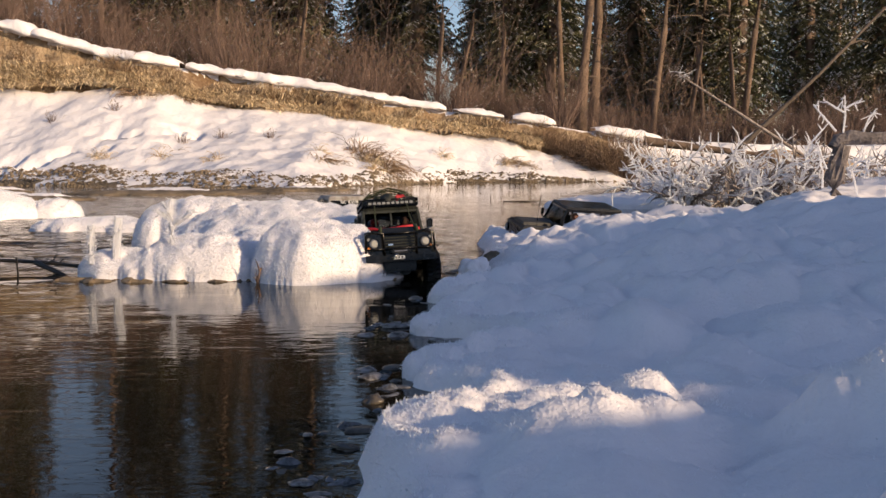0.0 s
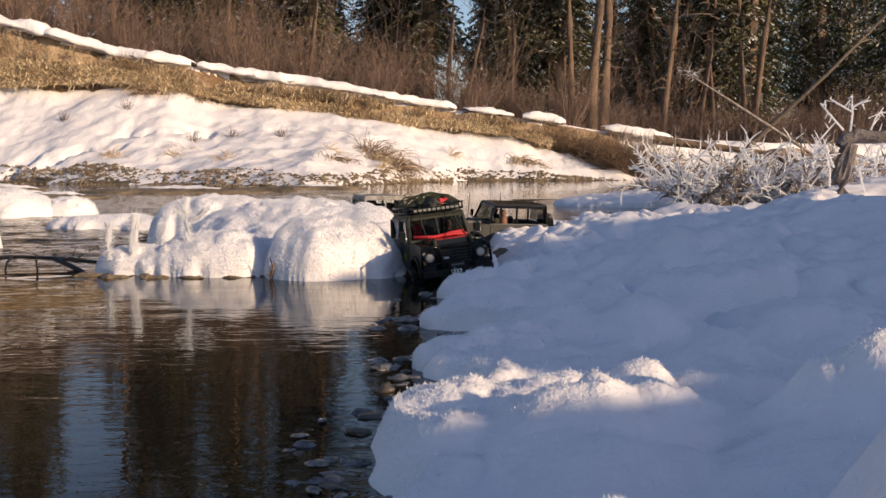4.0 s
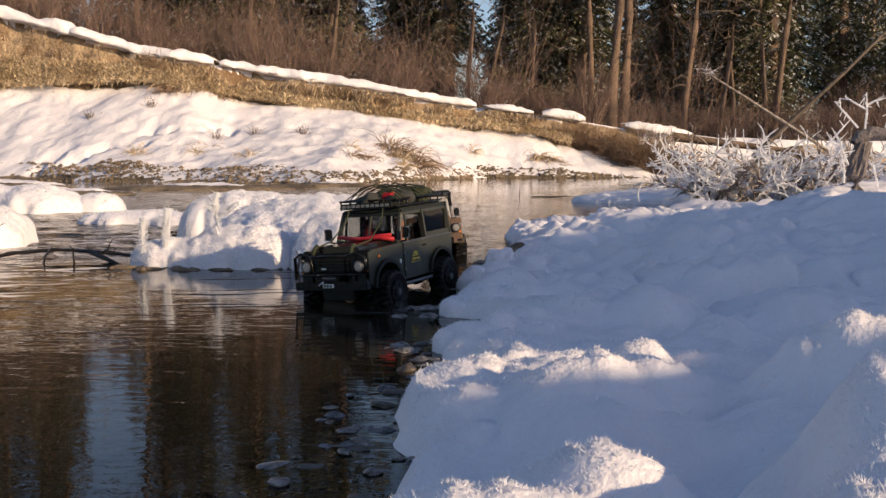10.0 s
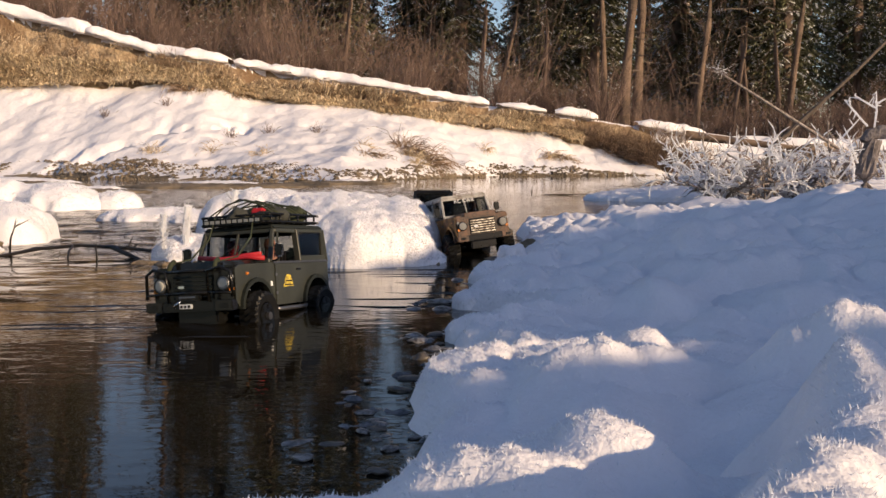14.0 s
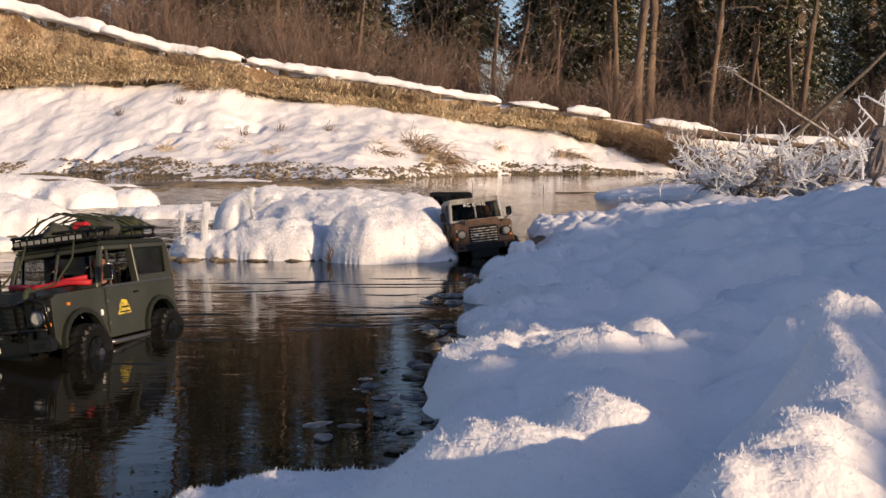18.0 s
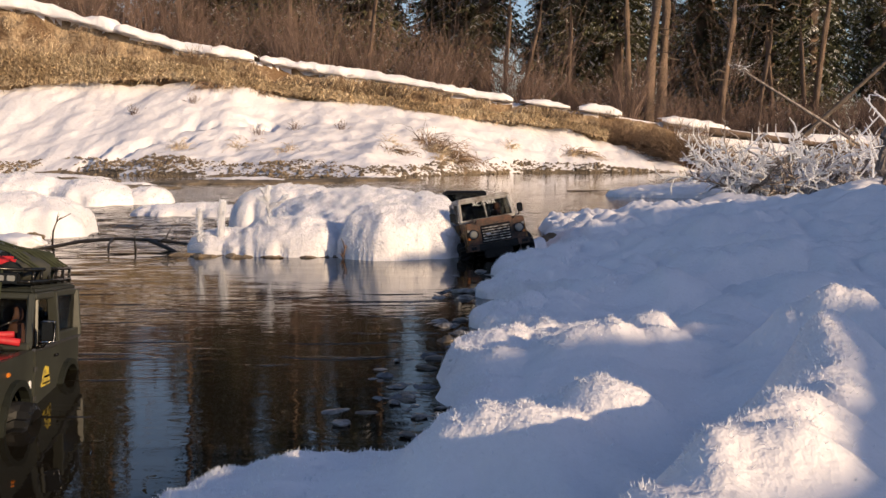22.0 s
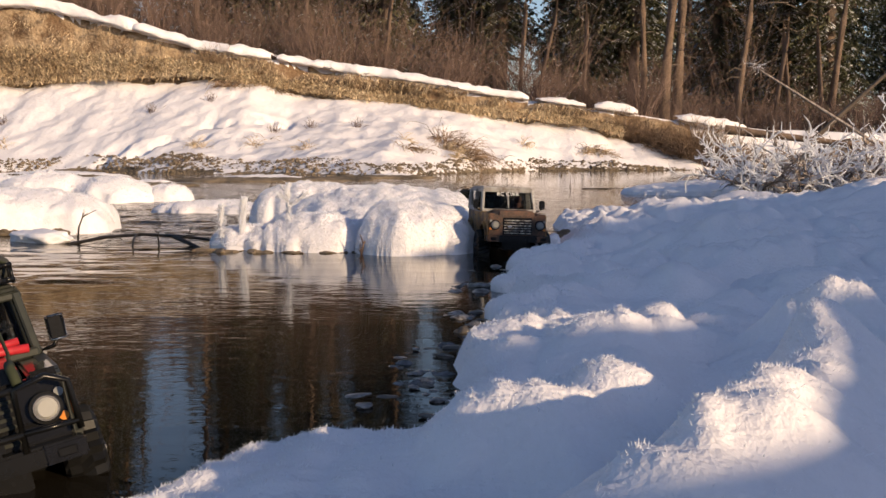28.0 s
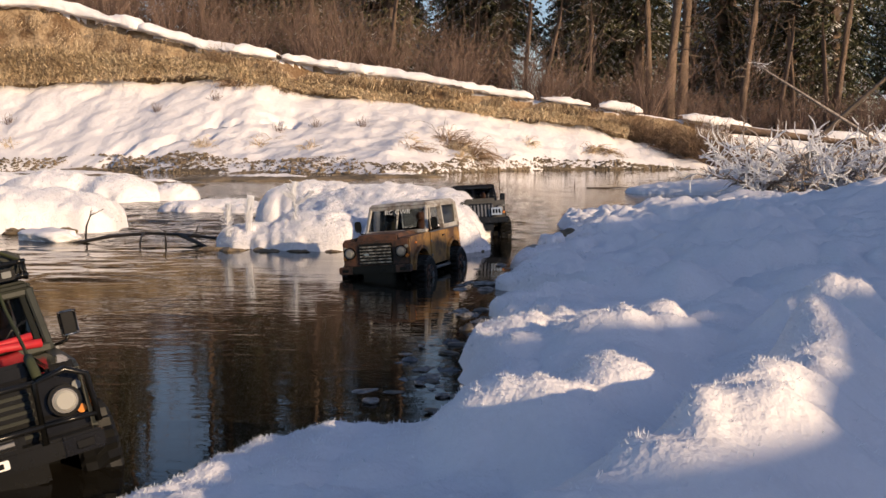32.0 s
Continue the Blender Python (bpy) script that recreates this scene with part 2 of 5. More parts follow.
HOLLOWS = ((.235, 1.0, .10, .075, -.035), (.255, .84, .045, .07, -.028), (.12, .62, .06, .05, -.015), (.21, 1.50, .12, .07, -.03), (.62, 1.72, .16, .07, -.03), (.38, 1.80, .14, .10, -.03))
# added unseen drift behind the camera: height along the bank, set to shade it
SHADE_P = (-9, .18, .34, .775, .84, .92, 1.0, 1.06, 1.12, 1.19, 1.25, 1.31, 1.37, 1.45, 1.58, 1.75, 2.0, 2.2, 2.9, 3.05, 3.2, 4.6, 6.0, 7.5)
SHADE_H = (1.06, .94, .824, .818, .85, .885, .885, .868, .860, .853, .826, .828, .90, 1.0, 1.11, 1.14, 1.12, 1.09, 1.115, 1.105, 1.08, 1.08, .6, .0)




def puffs(x, y, size, seed):
    """Rounded pillows with creases between them."""
    return np.abs(waves(x, y, size, seed, 1)) + 0.4 * np.abs(waves(x, y, size * .47, seed + 3, 1))


def bank_height(x, y):
    """Snow over the stream's near bank, rising to an added, unseen drift behind the camera that shades it."""
    wob = waves(x, y, 0.16, 11, 3) * 0.035
    d = x - np.interp(y, EDGEY, EDGEX) + wob
    d = np.minimum(d, 6.6 - y + wob)
    p, q = 0.6 * x + 0.8 * y, 0.8 * x - 0.6 * y
    near = 1 - ease(1.5, 2.4, p)
    inside = ease(0, 0.12, d)
    base = (0.050 - 0.026 * (1 - ease(0.72, 1.0, p))) * ease(-0.012, 0.060, d) + near * (0.070 * ease(-0.39, -0.11, q) - 0.06 * ease(-0.09, 0.10, q)) + (1 - near) * 0.060 * ease(0.05, 0.8, d)
    crest = 0.066 * np.exp(-((y - 3.7 + .2 * x) / 0.5) ** 2) * ease(0.0, 0.4, d)
    for cx, cy, rx, ry, h in RIDGE + HOLLOWS:
        base = base + h * np.exp(-((x - cx) / rx) ** 2 - ((y - cy) / ry) ** 2) * inside
    for cx, cy, rx, ry, turn, h in SWELLS:
        u, v = (x - cx) * math.cos(turn) + (y - cy) * math.sin(turn), (y - cy) * math.cos(turn) - (x - cx) * math.sin(turn)
        base = base + h * np.exp(-(np.abs(u / rx) ** 2.4 + (v / ry) ** 2)) * ease(0, 0.05, d)
    open_ = ease(0.85, 1.15, p)
    roll = waves(x * 0.8 + 0.3 * y, y, 0.40, 2, 2) * (0.016 + 0.034 * open_) * ease(0, 0.25, d)
    far_ = ease(1.5, 2.4, y)
    lump = (puffs(x * .8, y, 0.19, 6) - .3) * (.030 + .034 * far_ - .036 * ease(2.5, 3.3, y)) * inside + (puffs(x, y, 0.075, 16) - .3) * (.017 + .012 * far_) * ease(0, .06, d) + (puffs(x, y, 0.03, 26) - .3) * .0055 * ease(0, .03, d)
    grain = waves(x, y, 0.014, 9, 2) * 0.0042 * ease(0, 0.03, d)
    far = -0.10 * ease(4.3, 6.2, y)
    hump = np.interp(p, SHADE_P, SHADE_H) * ease(1.55, 2.3, q + 0.02 * waves(p, q, 0.5, 4, 3)) * (1 + 0.008 * waves(p, p * 0, 0.22, 14, 3))
    body = base + crest + roll + lump
    least = 0.018 * ease(0.03, 0.12, d)
    body = np.where(d > 0.03, least + np.logaddexp(0, (body - least) / 0.010) * 0.010, body)
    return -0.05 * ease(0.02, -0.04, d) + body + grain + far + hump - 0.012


bx = lines((-2.2, -0.5, .05), (-0.5, 1.2, .0095), (1.2, 2.2, .03), (2.2, 6.0, .07))
by = lines((-2.5, 0.2, .1), (0.2, 1.9, .0085), (1.9, 4.4, .016), (4.4, 7.2, .06))
snow_bank = tagged(sheet("snow_bank", bx, by, bank_height, SNOW_NEAR), "lumpy snow bank with a crumbling edge along the stream", "snow bank", kind="structure")

# ---- island of snow in the stream ----


def dome(table, seed, warp=0.03, power=0.5):
    """The height of a group of rounded mounds."""
    def height(x, y):
        top = np.zeros(np.broadcast(x, y).shape)
        wx, wy = x + warp * waves(x, y, warp * 4, seed, 3), y + warp * waves(x, y, warp * 4, seed + 1, 3)
        for cx, cy, rx, ry, h in table:
            q = ((wx - cx) / rx) ** 2 + ((wy - cy) / ry) ** 2
            top = top + (h * np.clip(1 - q, 0, 1) ** power) ** 5
        z = np.where(top > 1e-12, top ** 0.2, -0.06)
        return z + (z > 0) * (0.022 * (np.abs(waves(x, y, .075, seed + 2, 2)) - .25) + 0.006 * waves(x, y, .024, seed + 3, 2))
    return height


def hoar(name, height, x0, x1, y0, y1, n, seed, long, parent, least=0.02, want=None):
    """Hoar frost: a crust of small spikes standing off a snow surface."""
    rnd = np.random.RandomState(seed)
    X, Y = rnd.uniform(x0, x1, n), rnd.uniform(y0, y1, n)
    Z = height(X, Y)
    e = 0.004
    N = np.stack([-(height(X + e, Y) - Z) / e, -(height(X, Y + e) - Z) / e, np.ones(n)], 1)
    N /= np.linalg.norm(N, axis=1)[:, None]
    keep = Z > least
    if want is not None:
        keep &= want(X, Y, Z) > rnd.uniform(0, 1, n)
    P, N = np.stack([X, Y, Z], 1)[keep], N[keep]
    m = len(P)
    D = N + rnd.normal(0, 0.55, (m, 3))
    D /= np.linalg.norm(D, axis=1)[:, None]
    S = np.cross(D, rnd.normal(0, 1, (m, 3)))
    S /= np.linalg.norm(S, axis=1)[:, None]
    T = np.cross(D, S)
    L = (long * rnd.uniform(0.35, 1.0, m) ** 1.5)[:, None]
    W = L * rnd.uniform(0.12, 0.26, m)[:, None]
    base = P - N * 0.002
    V = np.stack([base + S * W, base - S * W * .5 + T * W * .87, base - S * W * .5 - T * W * .87, base + D * L + N * 0.002], 1).reshape(-1, 3)
    k = np.arange(m)[:, None] * 4
    F = np.concatenate([k + np.array([[0, 1, 3]]), k + np.array([[1, 2, 3]]), k + np.array([[2, 0, 3]])]).tolist()
    ob = tagged(new(name, mesh_of(name, V.tolist(), F, FROST)), "white hoar frost needles", kind="stuff")
    ob.parent = parent
    return ob


def mound_group(name, label, category, tables, seed, step, warp=0.03, power=0.5, spikes=2500, long=0.016):
    root = new(name)
    tagged(root, label, category)
    for i, table in enumerate(tables):
        h = dome(table, seed + 5 * i, warp, power)
        x0, x1 = min(c[0] - c[2] for c in table) - .06, max(c[0] + c[2] for c in table) + .06
        y0, y1 = min(c[1] - c[3] for c in table) - .06, max(c[1] + c[3] for c in table) + .06
        ob = sheet("mound", list(np.arange(x0, x1, step)), list(np.arange(y0, y1, step)), h, SNOW_NEAR)
        ob.parent = root
        if spikes:
            hoar("hoar_frost", h, x0, x1, y0, y1, int(spikes * (x1 - x0) * (y1 - y0) / .12), seed + i, long, ob, 0.012)
    return root


ISLES = [[(-.215, 3.12, .175, .19, .165), (-.30, 3.10, .10, .15, .135), (-.09, 3.12, .10, .13, .125)],
         [(-.54, 3.17, .17, .13, .118), (-.46, 3.14, .10, .11, .105), (-.63, 3.15, .10, .09, .085)],
         [(-.78, 3.20, .13, .10, .082), (-.70, 3.17, .08, .09, .075), (-.85, 3.2, .06, .08, .06)],
         [(-.36, 3.75, .42, .30, .195), (-.10, 3.62, .16, .24, .165), (-.3, 3.45, .3, .2, .13)],
         [(-.80, 3.88, .11, .14, .19), (-.68, 3.86, .14, .16, .21), (-.56, 3.84, .12, .16, .20)],
         [(-.48, 3.5, .32, .22, .10), (-.06, 3.15, .11, .12, .05)]]
island = mound_group("snow_islet", "frosty islet of rounded snow mounds in the stream", "snow islet", ISLES, 31, .0075, .026, .55, 38000, .0068)
rnd = random.Random(4)
bm = bmesh.new()
for k in range(26):
    x, y = -.9 + .88 * k / 25, 3.04 + .03 * math.sin(k * 1.9) - .02 * math.sin(k / 25 * 3.1)
    bmesh.ops.create_icosphere(bm, subdivisions=2, radius=1, matrix=Matrix.Translation((x, y + .035, .0)) @ Matrix.Rotation(k, 4, "Z") @ Matrix.Diagonal((rnd.uniform(.025, .05), rnd.uniform(.015, .022), rnd.uniform(.004, .009), 1)))
for v in bm.verts:
    v.co += Vector((noise.noise(v.co * 40), noise.noise(v.co * 40 + Vector((5, 0, 0))), noise.noise(v.co * 40 + Vector((0, 5, 0))))) * .010
tagged(part("mud_foot", bm, GRAVEL, island, "bare dark earth under the snow"), kind="stuff")


def frosted_stick(parent, points, r, arms, seed):
    """A twig thick with rime."""
    rnd = random.Random(seed)
    bm = bmesh.new()
    tube(bm, points, [r * rnd.uniform(.85, 1.15) for _ in points], 8)
    for a, b, w in arms:
        mid = (Vector(a) + Vector(b)) / 2 + Vector((0, 0, .003))
        tube(bm, [a, tuple(mid), b], [w, w * 1.1, w * .6], 7)
    for v in list(bm.verts):
        v.co += Vector((rnd.uniform(-1, 1), rnd.uniform(-1, 1), rnd.uniform(-1, 1))) * r * .28
    stick = part("frosted_stick", bm, FROST, parent)
    bm = bmesh.new()
    for k in range(150):
        i = rnd.randrange(len(points) - 1)
        f = rnd.random()
        if arms and rnd.random() < .5:
            a, b, _ = rnd.choice(arms)
            c = Vector(a).lerp(Vector(b), f)
        else:
            c = Vector(points[i]).lerp(Vector(points[i + 1]), f)
        d = Vector((rnd.gauss(0, 1), rnd.gauss(0, 1), rnd.gauss(0, .7))).normalized()
        tube(bm, [c, c + d * r * rnd.uniform(1.4, 2.6)], [.0018, .0004], 3)
    tagged(part("rime", bm, FROST, stick), kind="stuff")
    return stick


frosted_stick(island, [(-.615, 3.12, .10), (-.612, 3.12, .15), (-.618, 3.118, .19), (-.612, 3.12, .225)], .0105,
              [((-.614, 3.12, .165), (-.655, 3.115, .195), .008), ((-.614, 3.12, .150), (-.565, 3.11, .178), .009), ((-.575, 3.11, .172), (-.545, 3.108, .196), .007), ((-.616, 3.12, .19), (-.640, 3.12, .215), .006)], 1)
frosted_stick(island, [(-.845, 3.14, .04), (-.847, 3.14, .10), (-.843, 3.14, .150)], .0120, [], 2)
frosted_stick(island, [(-.775, 3.14, .05), (-.772, 3.14, .12), (-.768, 3.14, .175)], .0130, [], 3)

SLAB = ((-2.12, 3.90, .62, .28, .17), (-1.84, 3.98, .36, .22, .145), (-1.66, 3.93, .20, .17, .115), (-3.0, 4.3, .95, .6, .21))
LUMPS = ((-2.9, 6.5, .35, .3, .20), (-2.45, 6.5, .3, .3, .17), (-2.1, 6.6, .15, .2, .11), (-3.6, 6.7, .6, .4, .20))
slab_ = mound_group("snow_shelf", "broad snow shelf over the stream's edge", "snow shelf", [list(SLAB)], 41, .014, .05, .30, 12000, .0065)
drift = mound_group("snow_drift", "row of low snow lumps in the shallow river", "snow drift", [list(LUMPS[:2]), list(LUMPS[2:3]), list(LUMPS[3:4]), [(-1.45, 5.3, .34, .16, .065), (-1.15, 5.2, .25, .14, .05)]], 51, .022, .05, .55, 2500, .012)


# ---- forest ----
def spruce(seed, tall, low, wide, dead=0.0):
    rnd = random.Random(seed)
    root = new("spruce")
    bm = bmesh.new()
    r = 0.012 * tall + 0.03
    tube(bm, [(0, 0, -0.4), (0, 0, tall * .33), (rnd.uniform(-.1, .1), 0, tall * .7), (0, 0, tall)], [r * 1.2, r, r * .6, .01], 8)
    part("trunk", bm, BARK, root, smooth=True)
    verts, faces, snowy = [], [], []
    z = low * tall
    while z < tall:
        f = (z - low * tall) / (tall * (1 - low))
        reach = wide * (1 - f) ** 0.8 * rnd.uniform(.7, 1.15) + .1
        for k in range(rnd.randint(6, 8)):
            if rnd.random() < dead:
                continue
            a = rnd.uniform(0, math.tau)
            L = reach * rnd.uniform(.6, 1.1)
            d, s = Vector((math.cos(a), math.sin(a), 0)), Vector((-math.sin(a), math.cos(a), 0))
            n = max(5, int(L / .075))
            for j in range(n):
                q = (j + 1) / n
                c = d * (L * q) + Vector((0, 0, z - 0.45 * L * q * q + rnd.uniform(-.05, .05)))
                for side in (-1, 1):
                    w = (.17 * (1.1 - q) + .06) * rnd.uniform(.5, 1.2) * min(1, L)
                    e = c + s * side * w + d * w * .5 + Vector((0, 0, -w * rnd.uniform(.3, .9)))
                    b0, b1 = c - d * .028, c + d * .036 + Vector((0, 0, -.02))
                    i = len(verts)
                    verts += [b0, b1, e + d * .022, e - d * .022 - Vector((0, 0, .035))]
                    faces.append((i, i + 1, i + 2, i + 3))
                    snowy.append(1 if rnd.random() < .14 else 0)
        z += rnd.uniform(.16, .3) * (.6 + .05 * tall)
    ob = new("crown", mesh_of("crown", [tuple(v) for v in verts], faces, [NEEDLE, FROST], snowy))
    ob.parent = root
    return tagged(root, "tall dark spruce with snow dabs on its drooping boughs", "tree", "spruces of the far wood")


models = [spruce(1, 10.5, .06, 1.6), spruce(2, 8.5, .04, 1.5), spruce(3, 12.5, .12, 1.5, .1), spruce(4, 6.5, .03, 1.3), spruce(5, 11.5, .20, 1.4, .2)]


def floor_at(x, y):
    return float(ground_height(np.array([x]), np.array([float(y)]))[0])


def plant(stock, spots, sink=0.05):
    """The first stands by itself; the rest are copies."""
    used = set()
    for k, x, y, turn, tilt, tip in spots:
        m = pose(x, y, floor_at(x, y) - sink, tilt, tip, turn)
        if k in used:
            copy_thing(stock[k], m)
        else:
            used.add(k)
            stock[k].matrix_basis = m


rnd = random.Random(8)
spots = []
for i in range(200):
    y = 25.5 + 22 * rnd.random() ** 1.1
    x = rnd.uniform(-0.62, 0.62) * y
    r = x / y
    if r < 0.06 and y < 27:
        y += 2
    k = rnd.randrange(5)
    if abs(r + .314) < .032 or abs(r + .052) < .028 or abs(r - .266) < .012 or abs(r + .47) < .02 or abs(r + .20) < .010:
        if y < 35:
            continue
        k = 3
    spots.append((k, r * y, y, rnd.uniform(0, 360), rnd.uniform(-2, 2), rnd.uniform(-2, 2)))
plant(models, spots)


# ---- tall bare pine trunks at the wood's edge ----
def pine(seed, tall, r):
    rnd = random.Random(seed)
    root = new("pine")
    bm = bmesh.new()
    pts = [(0.05 * math.sin(z * 1.3 + seed), 0.05 * math.cos(z), z) for z in np.linspace(-.4, tall, 9)]
    tube(bm, pts, [r * (1.1 - .75 * k / 8) for k in range(9)], 10)
    part("trunk", bm, BARK, root, smooth=True)
    for k in range(22):
        bm = bmesh.new()
        z = rnd.uniform(1.2, tall * .8)
        a = rnd.uniform(0, math.tau)
        L = rnd.uniform(.3, 1.1)
        d = Vector((math.cos(a), math.sin(a), 0))
        p0 = Vector((0, 0, z))
        tube(bm, [p0, p0 + d * L * .5 + Vector((0, 0, rnd.uniform(-.1, .05))), p0 + d * L + Vector((0, 0, rnd.uniform(-.3, .1)))], [.018, .011, .004], 4)
        part("dead_branch", bm, DARKBARK, root)
    verts, faces, idx = [], [], []
    for k in range(1500):
        z = tall * (0.5 + 0.5 * rnd.random() ** .8)
        a, q = rnd.uniform(0, math.tau), rnd.random() ** .5 * (1.6 * (1.05 - (z / tall - .5) * 1.8))
        c = Vector((math.cos(a) * q, math.sin(a) * q, z - .3 * q))
        s = rnd.uniform(.06, .17)
        u, w = Vector((rnd.gauss(0, 1), rnd.gauss(0, 1), rnd.gauss(0, .4))).normalized() * s * 1.6, Vector((rnd.gauss(0, 1), rnd.gauss(0, 1), rnd.gauss(0, 1))).normalized() * s * .5
        i = len(verts)
        verts += [tuple(c - u), tuple(c + w), tuple(c + u), tuple(c - w)]
        faces.append((i, i + 1, i + 2, i + 3))
        idx.append(1 if rnd.random() < .04 else 0)
    ob = new("crown", mesh_of("crown", verts, faces, [NEEDLE, FROST], idx))
    ob.parent = root
    return tagged(root, "tall pine with a bare sunlit reddish trunk", "tree", "pines at the wood's edge")


pines = [pine(21, 13, .125), pine(22, 12, .085), pine(23, 10, .055)]
plant(pines, [(0, 4.51, 23.6, 10, 0, 3.2), (0, 4.97, 24.2, 80, 0, 1.5), (1, 4.15, 24.4, 150, 0, 1), (1, 6.25, 23.6, 40, 0, 6), (2, 7.15, 23.6, 0, 0, 4), (2, 7.45, 23.8, 200, 0, 2),
              (2, 8.3, 23.8, 120, 0, 5), (1, 8.6, 24.2, 300, 0, 7), (2, 1.2, 24.3, 60, 0, 1), (2, 1.6, 24.4, 10, 0, 9), (2, -4.2, 25, 0, 0, 0), (1, -7.2, 26, 70, 0, -2), (2, -2.2, 25, 30, 0, 3),
              (2, 2.8, 24.6, 30, 0, -2)])


# ---- bare shrubs ----
def twigs(seed, n, tall, spread, r, mat, name, label, category, group, droop=0.0, sub=3, frost=None):
    """A shrub of thin bent stems that fork."""
    rnd = random.Random(seed)
    verts, faces = [], []

    def stem(p, d, L, r0):
        pts = [Vector(p)]
        for k in range(3):
            d = (d + Vector((rnd.gauss(0, .16), rnd.gauss(0, .16), rnd.gauss(0, .1) - droop))).normalized()
            pts.append(pts[-1] + d * L / 3)
        base = len(verts)
        for k, c in enumerate(pts):
            w = r0 * (1 - .27 * k)
            q = d.to_track_quat("Z", "Y")
            for j in range(3):
                verts.append(tuple(c + q @ Vector((math.cos(j * 2.094) * w, math.sin(j * 2.094) * w, 0))))
        for k in range(3):
            for j in range(3):
                a = base + k * 3
                faces.append((a + j, a + (j + 1) % 3, a + 3 + (j + 1) % 3, a + 3 + j))
        return pts, d
    for i in range(n):
        a = rnd.uniform(0, math.tau)
        lean = rnd.random() ** .7 * spread
        d = Vector((math.cos(a) * lean, math.sin(a) * lean, 1)).normalized()
        L = tall * rnd.uniform(.55, 1.05)
        pts, dd = stem((math.cos(a) * rnd.uniform(0, .3) * spread * tall * .6, math.sin(a) * rnd.uniform(0, .3) * spread * tall * .6, -.05), d, L, r)
        for k in range(sub):
            q = rnd.choice(pts[1:3]) + (pts[3] - pts[2]) * rnd.random()
            side = (dd + Vector((rnd.gauss(0, .6), rnd.gauss(0, .6), rnd.uniform(-.1, .4)))).normalized()
            stem(q, side, L * rnd.uniform(.2, .45), r * .6)
    root = new(name)
    ob = tagged(new("twig_mass", mesh_of("twig_mass", verts, faces, mat)), kind="stuff")
    ob.parent = root
    return tagged(root, label, category, group)


thicket = [twigs(31, 46, 1.7, .7, .007, TWIG, "bare_shrub", "leafless red-brown shrub at the wood's edge", "shrub", "bare shrubs along the wood"),
           twigs(32, 46, 1.1, .9, .006, TWIG, "bare_shrub", "leafless red-brown shrub at the wood's edge", "shrub", "bare shrubs along the wood"),
           twigs(33, 26, 3.6, .5, .009, TWIG, "bare_shrub", "tall leafless grey-brown shrub at the wood's edge", "shrub", "bare shrubs along the wood")]
rnd = random.Random(5)
spots = []
for i in range(150):
    x = -15 + 30 * i / 150 + rnd.uniform(-.5, .5)
    y = rnd.uniform(22.2, 25.2)
    tall = rnd.random()
    k = 2 if (tall < (.20 if x < 0 else .06)) else (0 if tall < (.75 if x < 1 else .3) else 1)
    spots.append((k, x, y + (1.2 if k == 2 else 0), rnd.uniform(0, 360), rnd.uniform(-6, 6), rnd.uniform(-6, 6)))
plant(thicket, spots)

# ---- dry grass on the cut face, as one mass of blades ----
rnd = random.Random(12)
verts, faces, tint = [], [], []
for i in range(52000):
    x = rnd.uniform(-13.5, 3.1)
    wob = float(np.interp(x, WX, WY))
    edge = 20.9 + wob * 1.3
    top, foot = float(np.interp(x, BX, TOP)), float(np.interp(x, FOOTX, FACE))
    h = max(top - foot, .25)
    f = rnd.random()
    low = f < (.72 if x < -4.6 else .35)
    if low:
        z = foot + .10 + rnd.uniform(-.03, .45) * h * (.9 if x < -4.6 else .6)
        y = edge - .26 - .30 * max(0, .5 - (z - foot) / h) - rnd.uniform(0, .22)
        d = Vector((rnd.gauss(0, .7), -.5 + rnd.gauss(0, .4), rnd.gauss(.5, .5))).normalized()
        L, w = rnd.uniform(.05, .17), rnd.uniform(.004, .011)
    else:
        z, y = top - rnd.uniform(0.02, 1.0) * h, edge - .16 - rnd.uniform(-.08, .10)
        d = Vector((rnd.gauss(0, .6), -.35 + rnd.gauss(0, .3), -1 + rnd.random() * .9)).normalized()
        L, w = rnd.uniform(.05, .22) * rnd.uniform(.5, 1), rnd.uniform(.0025, .007)
        if noise.noise(Vector((x * 1.5, z * 3, 5))) < -.05:
            continue
    p = Vector((x, y, z))
    side = Vector((w, rnd.uniform(-w, w), 0))
    k = len(verts)
    mid, tip = p + d * L * .55 + Vector((0, -.02, 0)), p + d * L + Vector((0, -.02, -.04))
    verts += [tuple(p - side), tuple(p + side), tuple(mid + side * .8), tuple(mid - side * .8), tuple(tip)]
    faces += [(k, k + 1, k + 2, k + 3), (k + 3, k + 2, k + 4)]
    tint += [1 if rnd.random() < (.12 if low else .65) else 0] * 2
tagged(new("dry_grass", mesh_of("dry_grass", verts, faces, [STRAW, ROOTS], tint)), "dry straw-coloured grass hanging on the cut bank", "grass", kind="stuff")


